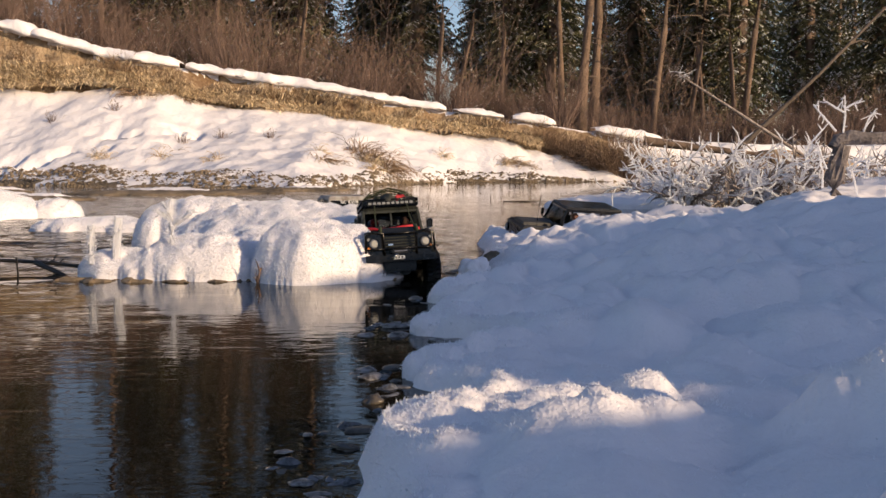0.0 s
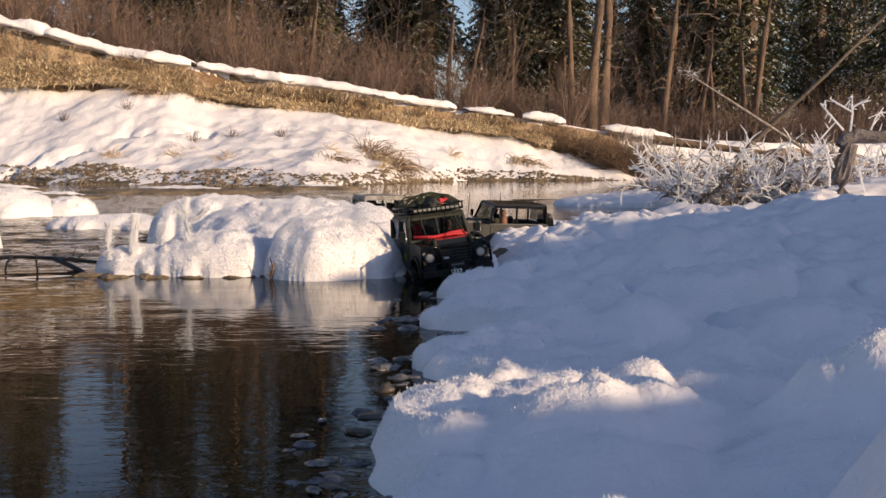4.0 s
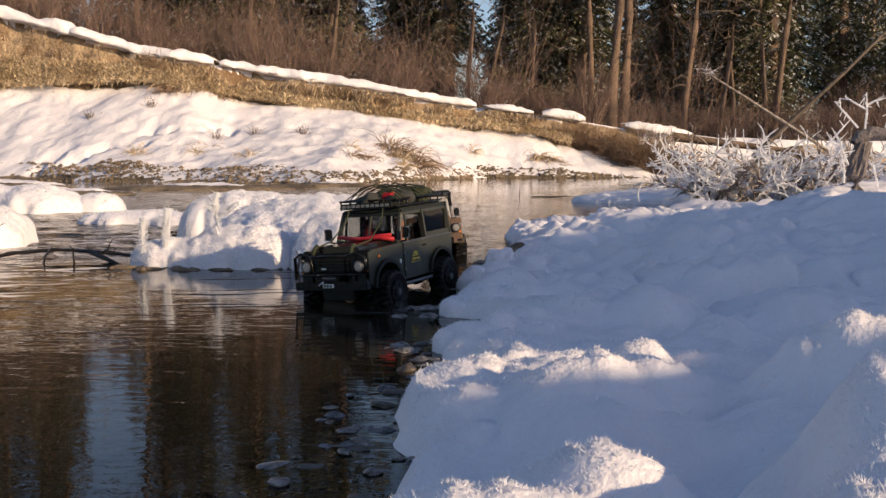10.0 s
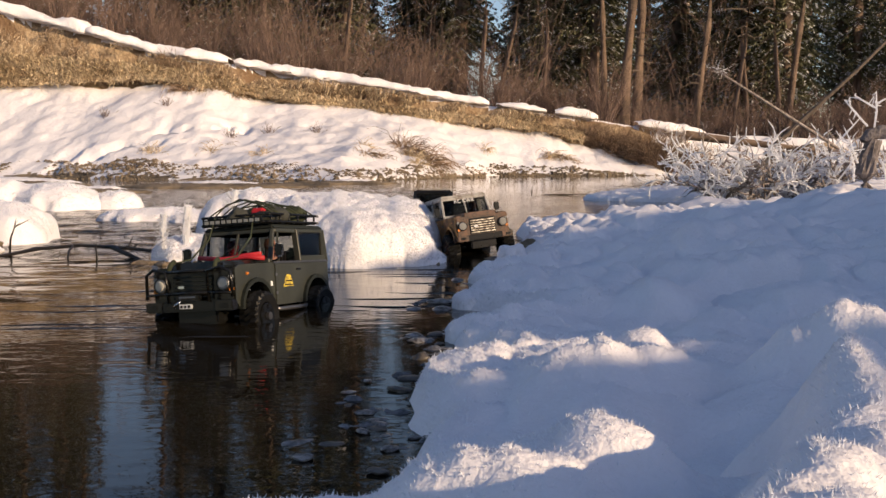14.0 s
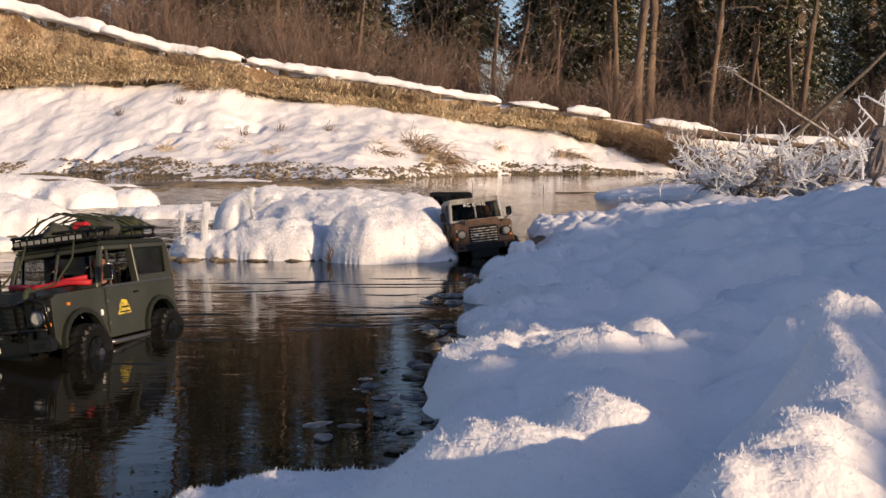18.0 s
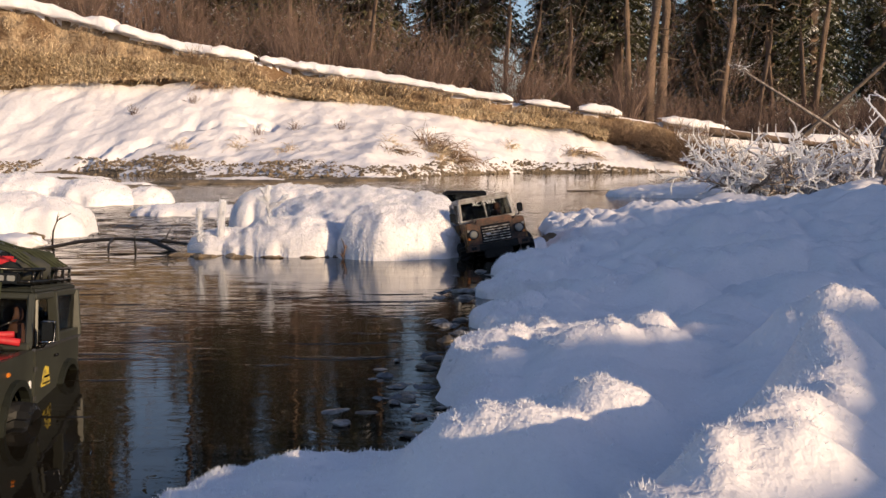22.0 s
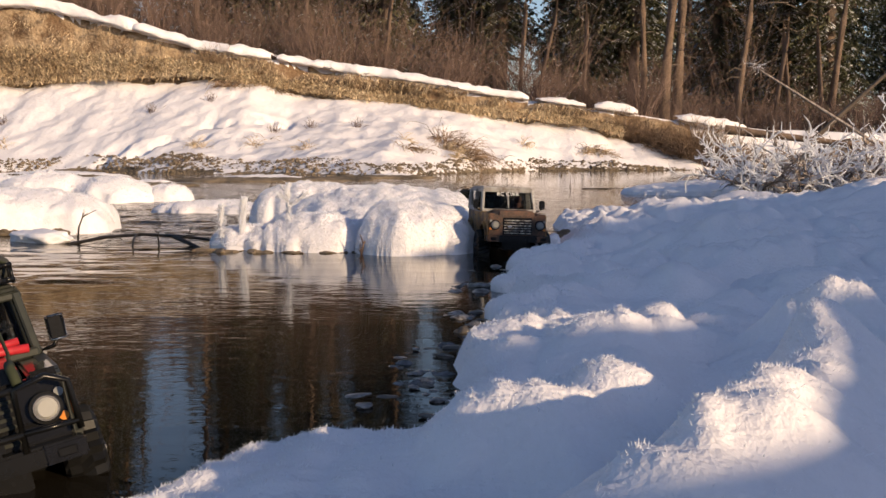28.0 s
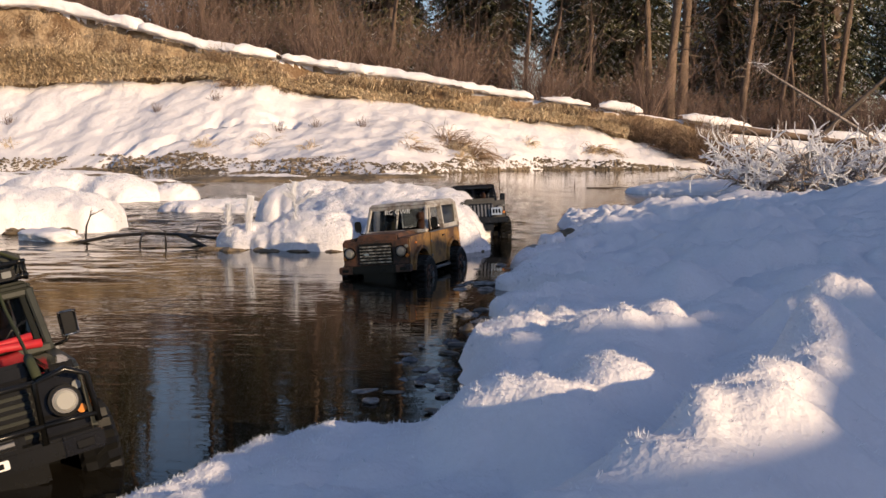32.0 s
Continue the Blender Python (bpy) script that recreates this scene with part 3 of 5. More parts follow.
# ---- snow caps on the bank's edge ----
def snow_cap(x0, x1, seed):
    xs = np.arange(x0, x1 + .001, .07)
    verts, faces = [], []
    prof = 12
    for i, x in enumerate(xs):
        wob = float(np.interp(x, WX, WY))
        edge, top = 20.9 + wob * 1.3, float(np.interp(x, BX, TOP))
        end = min(1, (i + .6) / 4, (len(xs) - i - .4) / 4) ** .5
        thick = ((.15 if x > -4 else .19) + .11 * float(waves(np.array([x]), np.array([0.0]), .5, seed, 3)[0])) * end
        over = (.17 + .14 * float(waves(np.array([x]), np.array([4.0]), .6, seed + 1, 3)[0])) * end
        for k in range(prof):
            a = math.pi * (k / (prof - 1)) - math.pi / 2
            y = edge + .05 - math.cos(a) * over if k not in (0, prof - 1) else edge + .55
            z = top + .02 + math.sin(a) * thick * (1 if math.sin(a) > 0 else .3) + .045 * float(noise.noise(Vector((x * 5, k * .9, seed)))) + .02 * float(noise.noise(Vector((x * 14, k * 1.4, seed))))
            verts.append((x, y, z))
    for i in range(len(xs) - 1):
        for k in range(prof - 1):
            a = i * prof + k
            faces.append((a, a + prof, a + prof + 1, a + 1))
    ob = new("snow_lip", mesh_of("snow_lip", verts, faces, SNOW_FAR, smooth=True))
    ob.parent = ground
    return ob


for x0, x1, seed in ((-16, -7.1, 1), (-7.2, -4.22, 2), (-4.15, 1.2, 4), (1.32, 2.38, 6), (2.55, 3.5, 7), (4.3, 5.8, 8)):
    snow_cap(x0, x1, seed)

# ---- clumps and shrubs on the slope and along the shore ----
clumps = [twigs(41, 110, .30, 1.6, .007, STRAW, "grass_clump", "dry brown grass clump poking through the snow", "grass clump", "clumps on the snowy slope", droop=.5, sub=1),
          twigs(42, 30, .26, .9, .005, TWIG, "grass_clump", "thin bare twigs poking through the snow", "grass clump", "clumps on the snowy slope", sub=2)]
plant(clumps, [(0, -1.25, 17.6, 0, 0, 0), (0, -.55, 17.9, 40, -25, 0), (0, -.35, 17.6, 90, -30, 0), (0, -.30, 17.2, 10, -30, 0), (0, 2.25, 19.8, 20, -10, 0), (0, 2.5, 19.85, 70, -10, 0), (0, -5.0, 17.6, 0, 0, 0), (0, -4.8, 17.4, 50, 0, 0), (1, -3.7, 18.3, 0, 0, 0), (1, -3.1, 18.8, 60, 0, 0),
               (1, -5.2, 19.5, 20, 0, 0), (0, -3.9, 17.4, 200, 0, 0), (0, -2.9, 16.9, 240, 0, 0), (1, -2.2, 18.6, 200, 0, 0), (0, 1.0, 19.6, 30, 0, 0), (1, -6.3, 19.2, 100, 0, 0), (0, -8.9, 18.4, 100, 0, 0), (0, -9.6, 18.9, 10, 0, 0), (0, -9.9, 18.2, 10, 0, 0), (1, -9.3, 19.3, 10, 0, 0)], .03)
big_clumps = [twigs(43, 210, .62, 1.3, .009, BRUSH, "grass_clump", "matted brown grass and roots hanging out of the snowy slope", "grass clump", "large clumps on the snowy slope", droop=.55, sub=1),
              twigs(44, 150, .42, 1.5, .008, ROOTS, "grass_clump", "matted brown grass and roots hanging out of the snowy slope", "grass clump", "large clumps on the snowy slope", droop=.6, sub=1)]
plant(big_clumps, [(0, -.57, 18.3, 0, -20, 0), (0, -.32, 18.0, 60, -25, 0), (0, -.12, 17.5, 120, -25, 0), (1, -.45, 18.5, 200, -15, 0), (1, -1.2, 16.85, 30, -20, 0), (1, -1.0, 16.9, 150, -20, 0), (1, -.88, 16.8, 250, -20, 0), (1, 2.36, 20.0, 0, -20, 0), (1, 2.56, 19.85, 80, -20, 0),
                   (1, -4.9, 16.55, 10, -10, 0), (1, -4.6, 16.45, 100, -10, 0), (1, -4.75, 16.5, 200, -10, 0), (1, -3.8, 18.0, 20, -15, 0), (1, .48, 18.2, 300, -10, 0), (1, -2.4, 15.6, 0, -5, 0), (1, -1.95, 15.25, 70, -5, 0), (1, -4.14, 20.55, 10, -25, 0), (0, -4.95, 20.3, 10, -25, 0)], .08)
shore_bush = [twigs(51, 260, .95, 1.0, .007, BRUSH, "bare_shrub", "frosted brown shrub hanging over the water", "shrub", "shrubs on the far shore", droop=.14),
              twigs(52, 240, .62, 1.2, .007, BRUSH, "bare_shrub", "brown leafless shrub hanging over the water", "shrub", "shrubs on the far shore", droop=.2)]
plant(shore_bush, [(1, 3.2, 20.85, 0, -14, 0), (1, 3.5, 20.8, 40, -14, 0), (1, 3.8, 20.7, 90, -16, 0), (1, 4.1, 20.6, 200, -14, 0), (0, 4.45, 20.4, 120, -8, 0), (0, 4.75, 20.3, 250, -8, 0), (1, 5.1, 20.5, 10, -5, 0), (1, 5.5, 20.6, 70, -5, 0), (1, -5.35, 20.7, 10, -20, 0), (1, -9.0, 20.8, 10, -20, 0)])

# ---- stones of the gravel foot, as one scattering ----
rnd = random.Random(77)
verts, faces = [], []
for i in range(11000):
    x = rnd.uniform(-9.5, 4.2)
    y = float(np.interp(x, SHOREX, SHORE)) + rnd.uniform(-.30, float(np.interp(x, (-9, -6, -2, 0, 2, 4.3), (.6, .9, 1.5, 1.0, .5, .35))))
    if rnd.random() > .5 + .9 * noise.noise(Vector((x * .9, y * .9, 2))):
        continue
    s = rnd.uniform(.010, .045) * rnd.choice((.6, 1, 1, 1.4))
    z = max(floor_at(x, y), -.02)
    k = len(verts)
    for a in range(5):
        verts.append((x + s * math.cos(a * 1.257 + i) * rnd.uniform(.7, 1.2), y + s * math.sin(a * 1.257 + i) * rnd.uniform(.7, 1.2), z))
    verts.append((x + rnd.uniform(-.3, .3) * s, y, z + s * rnd.uniform(.5, .9)))
    faces += [(k + a, k + (a + 1) % 5, k + 5) for a in range(5)]
tagged(new("shore_stones", mesh_of("shore_stones", verts, faces, GRAVEL)), "grey-brown stones scattered along the gravel shore", "stones", kind="stuff")

# ---- gravel bars in the shallows before the far slope ----
for k, (table, snow) in enumerate((([(-2.6, 11.4, 1.1, .45, .045), (-1.9, 11.7, .7, .3, .04)], [(-2.5, 11.6, .6, .22, .075)]), ([(-3.9, 9.8, .9, .40, .05), (-3.2, 9.6, .5, .25, .035)], [(-3.9, 10.0, .6, .16, .08), (-3.2, 9.75, .3, .12, .06)]),
                                   ([(-5.6, 12.2, 1.4, .5, .06)], [(-5.4, 12.5, 1.0, .25, .10)]), ([(-1.2, 12.9, .8, .3, .04)], [(-1.1, 13.0, .4, .15, .06)]))):
    bar_root = tagged(new("gravel_bar"), "low brown gravel bar with snow lying on it", "gravel bar", "gravel bars in the shallows")
    for name, shape, mat in (("gravel", table, GRAVEL), ("snow", snow, SNOW_FAR)):
        x0, x1 = min(c[0] - c[2] for c in shape) - .1, max(c[0] + c[2] for c in shape) + .1
        y0, y1 = min(c[1] - c[3] for c in shape) - .1, max(c[1] + c[3] for c in shape) + .1
        sheet(name, list(np.arange(x0, x1, .04)), list(np.arange(y0, y1, .035)), dome(shape, 161 + k, .12, .6), mat).parent = bar_root


# ---- frost on the near bank's crests and edge ----
def crusty(x, y, z):
    """More crystals where the snow rises above the added drift's shade line and along the water's edge."""
    p, q = 0.6 * x + 0.8 * y, 0.8 * x - 0.6 * y
    high = z - np.interp(p, SHADE_P, SHADE_H) + (2.3 - q) * 0.2867 - 0.03
    return np.clip(0.06 + high * 14, 0.03, 1) + 0.5 * (np.abs(x - np.interp(y, EDGEY, EDGEX) - .02) < .06)


hoar("hoar_frost", bank_height, -.35, .66, .30, 1.60, 300000, 61, .0044, snow_bank, 0.015, crusty)
hoar("hoar_frost", bank_height, .0, .75, 1.35, 3.9, 90000, 62, .0070, snow_bank, 0.015,
     lambda x, y, z: 0.015 + 0.7 * (np.abs(x - np.interp(y, EDGEY, EDGEX) - .04) < .10))


# ---- slush, ice plates and stones along the near edge ----
ICE = material("grey_ice", (0.26, 0.25, 0.25), rough=0.3, scale=60, fine=300, bump=0.6, depth=0.003, other=(0.05, 0.042, 0.036))
STONE = material("wet_stone", (0.10, 0.085, 0.07), rough=0.35, scale=25, fine=150, bump=0.5, depth=0.003, other=(0.035, 0.03, 0.026))


def chunk(name, x, y, z, sx, sy, sz, seed, mat, label, category, group):
    bm = bmesh.new()
    bmesh.ops.create_icosphere(bm, subdivisions=3 if sx < .04 else 4, radius=1)
    for v in bm.verts:
        n = 1 + .10 * noise.noise(v.co * 11) + .38 * noise.noise(v.co * 1.4 + Vector((seed * 3.1, 0, 0))) + .14 * noise.noise(v.co * 4 + Vector((0, seed * 1.7, 0)))
        v.co = Vector((v.co.x * n * sx, v.co.y * n * sy, v.co.z * n * sz))
    ob = part(name, bm, mat, None, smooth=True)
    ob.matrix_basis = pose(x, y, z, 0, 0, seed * 47 % 360)
    return tagged(ob, label, category, group)


rnd = random.Random(19)
for k in range(120):
    y = rnd.uniform(.93, 2.6) if k < 104 else rnd.uniform(2.6, 3.3)
    x = float(np.interp(y, EDGEY, EDGEX)) - abs(rnd.gauss(0, .055)) * (1 if y > 1.3 else 1.5) + .005
    s = rnd.uniform(.006, .021) * min(1, max(.45, y / 2.1))
    chunk("ice_chunk", x, y, rnd.uniform(-.004, .003), s * rnd.uniform(1, 1.9), s, s * rnd.uniform(.14, .36), k + 1, ICE if rnd.random() < .62 else STONE,
          "grey wet slush lump in the water at the snow's edge", "ice", "slush lumps along the near bank")
for k, (x, y, s, h) in enumerate(((.24, 3.05, .05, .05), (.21, 2.86, .035, .03))):
    ob = chunk("snow_lump", x, y, .012, s, s * .85, h, 70 + k, SNOW_NEAR, "frosty snow lump at the stream's edge", "snow lump", "snow lumps along the near bank")
rock = chunk("boulder", .315, 3.28, .02, .035, .03, .04, 91, GRAVEL, "tan stone standing out of the snow by the gap", "stone", "")
chunk("stone", -.02, 1.62, .0, .016, .012, .010, 92, STONE, "small dark stone in the shallow water", "stone", "")
for k, (x, y, s) in enumerate(((-1.95, 3.72, .07), (-1.82, 3.66, .05), (-1.63, 3.78, .09))):
    chunk("stone", x, y, .01, s, s * .6, s * .35, 95 + k, GRAVEL, "brown stone under the snow shelf", "stone", "stones by the snow shelf")
chunk("ice_floe", -1.58, 3.42, .012, .14, .07, .034, 99, SNOW_NEAR, "small snow-covered ice floe in the stream", "ice", "")


def slush_height(x, y):
    d = np.interp(y, EDGEY, EDGEX) - x + .04 * waves(x, y, .2, 91, 2)
    zone = ease(-.10, -.02, d) * (1 - ease(.05, .16 + .05 * np.sin(y * 9), d)) * (1 - ease(2.7, 3.0, y))
    lump = waves(x, y, .05, 93, 3, .6) + .7 * np.abs(waves(x, y, .022, 95, 2)) - .25
    return -.006 + zone * np.clip(lump, -.5, 1.2) * .016 + .0012 * waves(x, y, .012, 97, 1)


SLUSH = material("dark_wet_slush", (0.15, 0.15, 0.16), rough=0.22, scale=40, fine=260, bump=0.7, depth=0.003, other=(0.022, 0.020, 0.018), isle=0)
slush = tagged(sheet("slush", lines((-.42, .30, .0062)), lines((.9, 3.0, .0068)), slush_height, SLUSH), "dark wet slush and thin ice along the snow's edge", "slush", kind="stuff")


# ---- branches in the water ----
def branch(name, label, points, r, side, mat, seed, tip=.25):
    rnd = random.Random(seed)
    root = new(name)
    tagged(root, label, "branch")
    bm = bmesh.new()
    n = len(points)
    tube(bm, points, [r * (1 - (1 - tip) * k / (n - 1)) for k in range(n)], 8)
    part("stem", bm, mat, root, smooth=True)
    for k in range(side):
        i = rnd.randrange(n - 1)
        p = Vector(points[i]).lerp(Vector(points[i + 1]), rnd.random())
        d = (Vector(points[i + 1]) - Vector(points[i])).normalized()
        a = (d + Vector((rnd.gauss(0, .6), rnd.gauss(0, .4), rnd.gauss(0, .6)))).normalized()
        L = rnd.uniform(4, 12) * r
        bm = bmesh.new()
        tube(bm, [p, p + a * L * .5 + Vector((0, 0, .1 * L)), p + a * L], [r * .4, r * .28, r * .1], 5)
        part("side_twig", bm, mat, root)
    return root


WETWOOD = material("black_wet_wood", (0.030, 0.024, 0.020), rough=0.4, scale=30, fine=160, bump=0.5, depth=0.003, other=(0.012, 0.010, 0.009))
branch("sunken_branch", "black wet branch arching across the stream", [(-1.46, 3.34, -.005), (-1.32, 3.35, .022), (-1.18, 3.34, .034), (-1.04, 3.31, .030), (-.90, 3.24, .024)], .0065, 4, WETWOOD, 3, .8)
branch("sunken_branch", "black wet limb dipping into the stream", [(-1.06, 3.31, .03), (-1.00, 3.27, .012), (-.93, 3.22, -.01)], .009, 2, WETWOOD, 8, .7)
branch("sunken_branch", "black wet limb dipping into the stream", [(-1.20, 3.34, .034), (-1.19, 3.27, .020), (-1.17, 3.20, -.01)], .005, 1, WETWOOD, 9, .5)
branch("sunken_branch", "forked dark twig rising from the water", [(-1.46, 3.45, -.02), (-1.45, 3.44, .05), (-1.43, 3.43, .09), (-1.38, 3.43, .115)], .0045, 4, WETWOOD, 4)
branch("sunken_branch", "forked dark twig rising from the water", [(-1.10, 3.28, -.03), (-1.105, 3.28, .03), (-1.10, 3.27, .045)], .005, 2, WETWOOD, 5)
branch("drift_twig", "thin stick standing out of the far water", [(.95, 9.6, -.05), (.95, 9.6, .02), (.952, 9.6, .06)], .007, 0, DARKBARK, 6)
branch("drift_twig", "long thin stick floating on the far water", [(1.0, 9.0, .0), (1.3, 8.9, .008), (1.7, 8.8, .0)], .006, 3, DARKBARK, 7)
for k, x in enumerate((-.36,)):
    branch("grass_tuft", "frosted brown grass stalks at the islet's foot", [(x, 3.0, -.01), (x + .006, 2.99, .02), (x + .012, 2.985, .045)], .005, 7, TWIG, 20 + k)


# ---- the right shore: rimed bushes, fallen log, leaning poles and a snag ----
shore_snow = mound_group("snow_spit", "low snowy spit under the rimed bushes", "snow spit", [[(2.9, 7.9, 1.7, .7, .14)], [(2.75, 5.75, .75, .45, .20), (2.3, 5.5, .3, .3, .17)], [(4.2, 6.6, 1.6, 1.0, .3)]], 81, .022, .08, .5, 0)


def rime_bush(seed, n, tall):
    """A bush of bent twigs thick with white rime."""
    rnd = random.Random(seed)
    root = new("rimed_bush")
    tagged(root, "low bush thick with white rime at the water", "bush", "rimed bushes on the spit")
    for k in range(n):
        bm = bmesh.new()
        a = rnd.uniform(0, math.tau)
        lean = rnd.uniform(.3, 1.5)
        d = Vector((math.cos(a) * lean, math.sin(a) * lean * .6, 1)).normalized()
        p = Vector((math.cos(a) * .06, math.sin(a) * .06, -.03))
        L = tall * rnd.uniform(.5, 1.1)
        pts = [p]
        for j in range(4):
            d = (d + Vector((rnd.gauss(0, .25), rnd.gauss(0, .25), -.22))).normalized()
            pts.append(pts[-1] + d * L / 4)
        tube(bm, pts, [.005, .007, .0065, .0055, .003], 5)
        for j in range(15):
            i = rnd.randrange(1, 4)
            c = pts[i].lerp(pts[i + 1], rnd.random())
            e = (d + Vector((rnd.gauss(0, .9), rnd.gauss(0, .9), rnd.gauss(0.2, .7)))).normalized()
            M = L * rnd.uniform(.08, .30)
            f = (e + Vector((rnd.gauss(0, .5), rnd.gauss(0, .5), rnd.gauss(0, .5)))).normalized()
            tube(bm, [c, c + e * M * .55, c + e * M * .55 + f * M * .45], [.003, .0056, .0022], 4)
        part("rimed_twig", bm, FROST if rnd.random() < .68 else RIMEGREY, root)
    return root


RIMEGREY = material("thin_rime_on_bark", (0.36, 0.31, 0.28), rough=0.8, scale=30, fine=120, bump=0.4, depth=0.004, other=(0.16, 0.12, 0.10))
bushes = [rime_bush(1, 26, .52), rime_bush(2, 22, .44), rime_bush(3, 20, .60)]
rnd = random.Random(6)
for k, (x, y) in enumerate(((2.05, 7.7), (2.35, 7.6), (2.65, 7.5), (2.95, 7.6), (3.25, 7.4), (3.5, 7.6), (1.9, 8.1), (2.5, 8.0), (3.1, 8.0), (3.8, 7.5), (2.2, 8.3), (3.6, 8.2), (4.2, 7.8), (2.8, 7.1), (3.3, 6.9), (1.72, 7.0), (1.95, 6.9), (2.15, 7.05), (2.4, 6.9), (2.62, 7.05), (2.85, 6.8), (2.3, 7.3))):
    m = pose(x + .30, y, .06, 0, 0, rnd.uniform(0, 360))
    if k < 3:
        bushes[k].matrix_basis = m
    else:
        copy_thing(bushes[k % 3], m)


def pole(name, label, category, points, r, mat, side, seed, frost=0):
    root = branch(name, label, points, r, side, mat, seed, .3)
    tagged(root, label, category)
    if frost:
        rnd = random.Random(seed)
        for k in range(frost):
            i = rnd.randrange(len(points) - 1)
            p = Vector(points[-1]).lerp(Vector(points[-2]), rnd.random() * .8)
            e = Vector((rnd.gauss(0, 1), rnd.gauss(0, .5), rnd.gauss(0.1, .8))).normalized()
            L = rnd.uniform(.03, .12)
            bm = bmesh.new()
            tube(bm, [p, p + e * L * .5, p + e * L + Vector((rnd.gauss(0, .02), 0, rnd.gauss(0, .02)))], [.0016, .002, .0008], 5)
            part("rimed_twig", bm, RIMEGREY if k % 3 else FROST, root)
    return root


LOGBARK = material("log_bark", (0.20, 0.135, 0.095), rough=0.9, scale=4, fine=30, bump=0.8, depth=0.03, other=(0.09, 0.06, 0.045))
STUMP = material("weathered_stump", (0.19, 0.165, 0.16), rough=0.95, scale=9, fine=60, bump=1.0, depth=0.02, other=(0.07, 0.058, 0.055))
pole("leaning_pole", "grey dead pole leaning over the bushes with rimed twigs", "dead tree", [(3.15, 7.4, .31), (2.78, 7.4, .543), (2.4, 7.4, .78), (2.18, 7.41, .918), (2.05, 7.42, 1.0)], .014, RIMEGREY, 2, 31, 34)
pole("leaning_pole", "dark dead pole leaning at the wood's edge", "dead tree", [(3.0, 9.0, .36), (3.4, 9.0, .74), (3.8, 9.0, 1.11), (4.4, 9.1, 1.68), (5.0, 9.2, 2.25)], .026, DARKBARK, 3, 32)
log = pole("fallen_log", "fallen barked log with snow along its top", "log", [(3.85, 15.2, .69), (4.75, 15.0, .572), (5.45, 14.9, .485), (6.45, 14.6, .36)], .072, LOGBARK, 3, 33)
bm = bmesh.new()
tube(bm, [(3.95, 15.2, .735), (4.25, 15.1, .69), (4.75, 15.0, .622), (5.15, 14.95, .562), (5.45, 14.9, .52)], [.008, .014, .010, .014, .006], 8)
part("snow_cover", bm, SNOW_FAR, log, "snow lying on the log", smooth=True)
butt = new("log_rest")
tagged(butt, "earth mound with brown grass under the log's end", "mound")
bm = bmesh.new()
bmesh.ops.create_icosphere(bm, subdivisions=4, radius=1)
for v in bm.verts:
    n = 1 + .25 * noise.noise(v.co * 2.2) + .12 * noise.noise(v.co * 6)
    v.co = Vector((6.2 + v.co.x * n * 1.5, 15.6 + v.co.y * n * .8, .0 + v.co.z * n * .50))
part("earth", bm, EARTH, butt, smooth=True)
snag = new("dead_snag")
tagged(snag, "grey broken stump with a bent limb in the snow", "stump")
bm = bmesh.new()
tube(bm, [(2.49, 5.5, .0), (2.49, 5.5, .14), (2.485, 5.5, .24), (2.50, 5.5, .33), (2.525, 5.5, .43)], [.062, .055, .047, .044, .040], 18)
for v in bm.verts:
    a = math.atan2(v.co.y - 5.5, v.co.x - 2.5)
    v.co += Vector((math.cos(a), math.sin(a), 0)) * (.012 * math.sin(a * 5 + v.co.z * 6) + .012 * noise.noise(v.co * 25))
part("trunk", bm, STUMP, snag)
bm = bmesh.new()
tube(bm, [(2.475, 5.5, .415), (2.50, 5.5, .455), (2.56, 5.49, .47), (2.66, 5.47, .462), (2.9, 5.45, .475), (3.3, 5.4, .47)], [.03, .038, .036, .033, .03, .02], 14)
for v in bm.verts:
    v.co += Vector((0, noise.noise(v.co * 20), noise.noise(v.co * 20 + Vector((3, 0, 0))))) * .012
part("limb", bm, STUMP, snag)
for a, b in (((2.52, 5.49, .48), (2.515, 5.47, .69)), ((2.52, 5.48, .60), (2.40, 5.47, .665)), ((2.52, 5.48, .62), (2.62, 5.47, .66)), ((2.47, 5.46, .50), (2.33, 5.44, .64)), ((2.30, 5.46, .40), (2.42, 5.45, .54)),
             ((2.42, 5.45, .30), (2.36, 5.44, .44)), ((2.56, 5.46, .30), (2.60, 5.44, .10)), ((2.40, 5.45, .2), (2.37, 5.44, .38)), ((2.62, 5.46, .5), (2.68, 5.45, .62))):
    bm = bmesh.new()
    a, b = Vector(a), Vector(b)
    tube(bm, [a, a.lerp(b, .5) + Vector((rnd.uniform(-.012, .012), 0, rnd.uniform(-.012, .012))), b], [.006, .0055, .003], 5)
    for k in range(7):
        c = a.lerp(b, rnd.uniform(.15, 1))
        tube(bm, [c, c + Vector((rnd.gauss(0, .022), rnd.gauss(0, .012), rnd.gauss(.006, .022)))], [.004, .002], 4)
    part("rimed_twig", bm, FROST, snag)
snag.matrix_basis = pose(-.10, 0, 0)
tongues = mound_group("snow_lump", "puffy frosted snow lumps hanging over the water's edge", "snow lump", [[(.085, 1.79, .075, .055, .048), (.15, 1.81, .08, .06, .055)], [(.105, 2.19, .07, .07, .045), (.17, 2.22, .08, .08, .055)], [(.16, 2.62, .07, .07, .045)]], 141, .0055, .03, .5, 14000, .006)


# ---- model cars ----
def paint(name, colour, rough=0.35, other=None, vary=0.12, metal=0.0, scale=14.0, fine=120.0, spec=0.5):
    return material(name, colour, rough=rough, metal=metal, vary=vary, scale=scale, fine=fine, bump=0.08, depth=0.001, other=other, spec=spec)


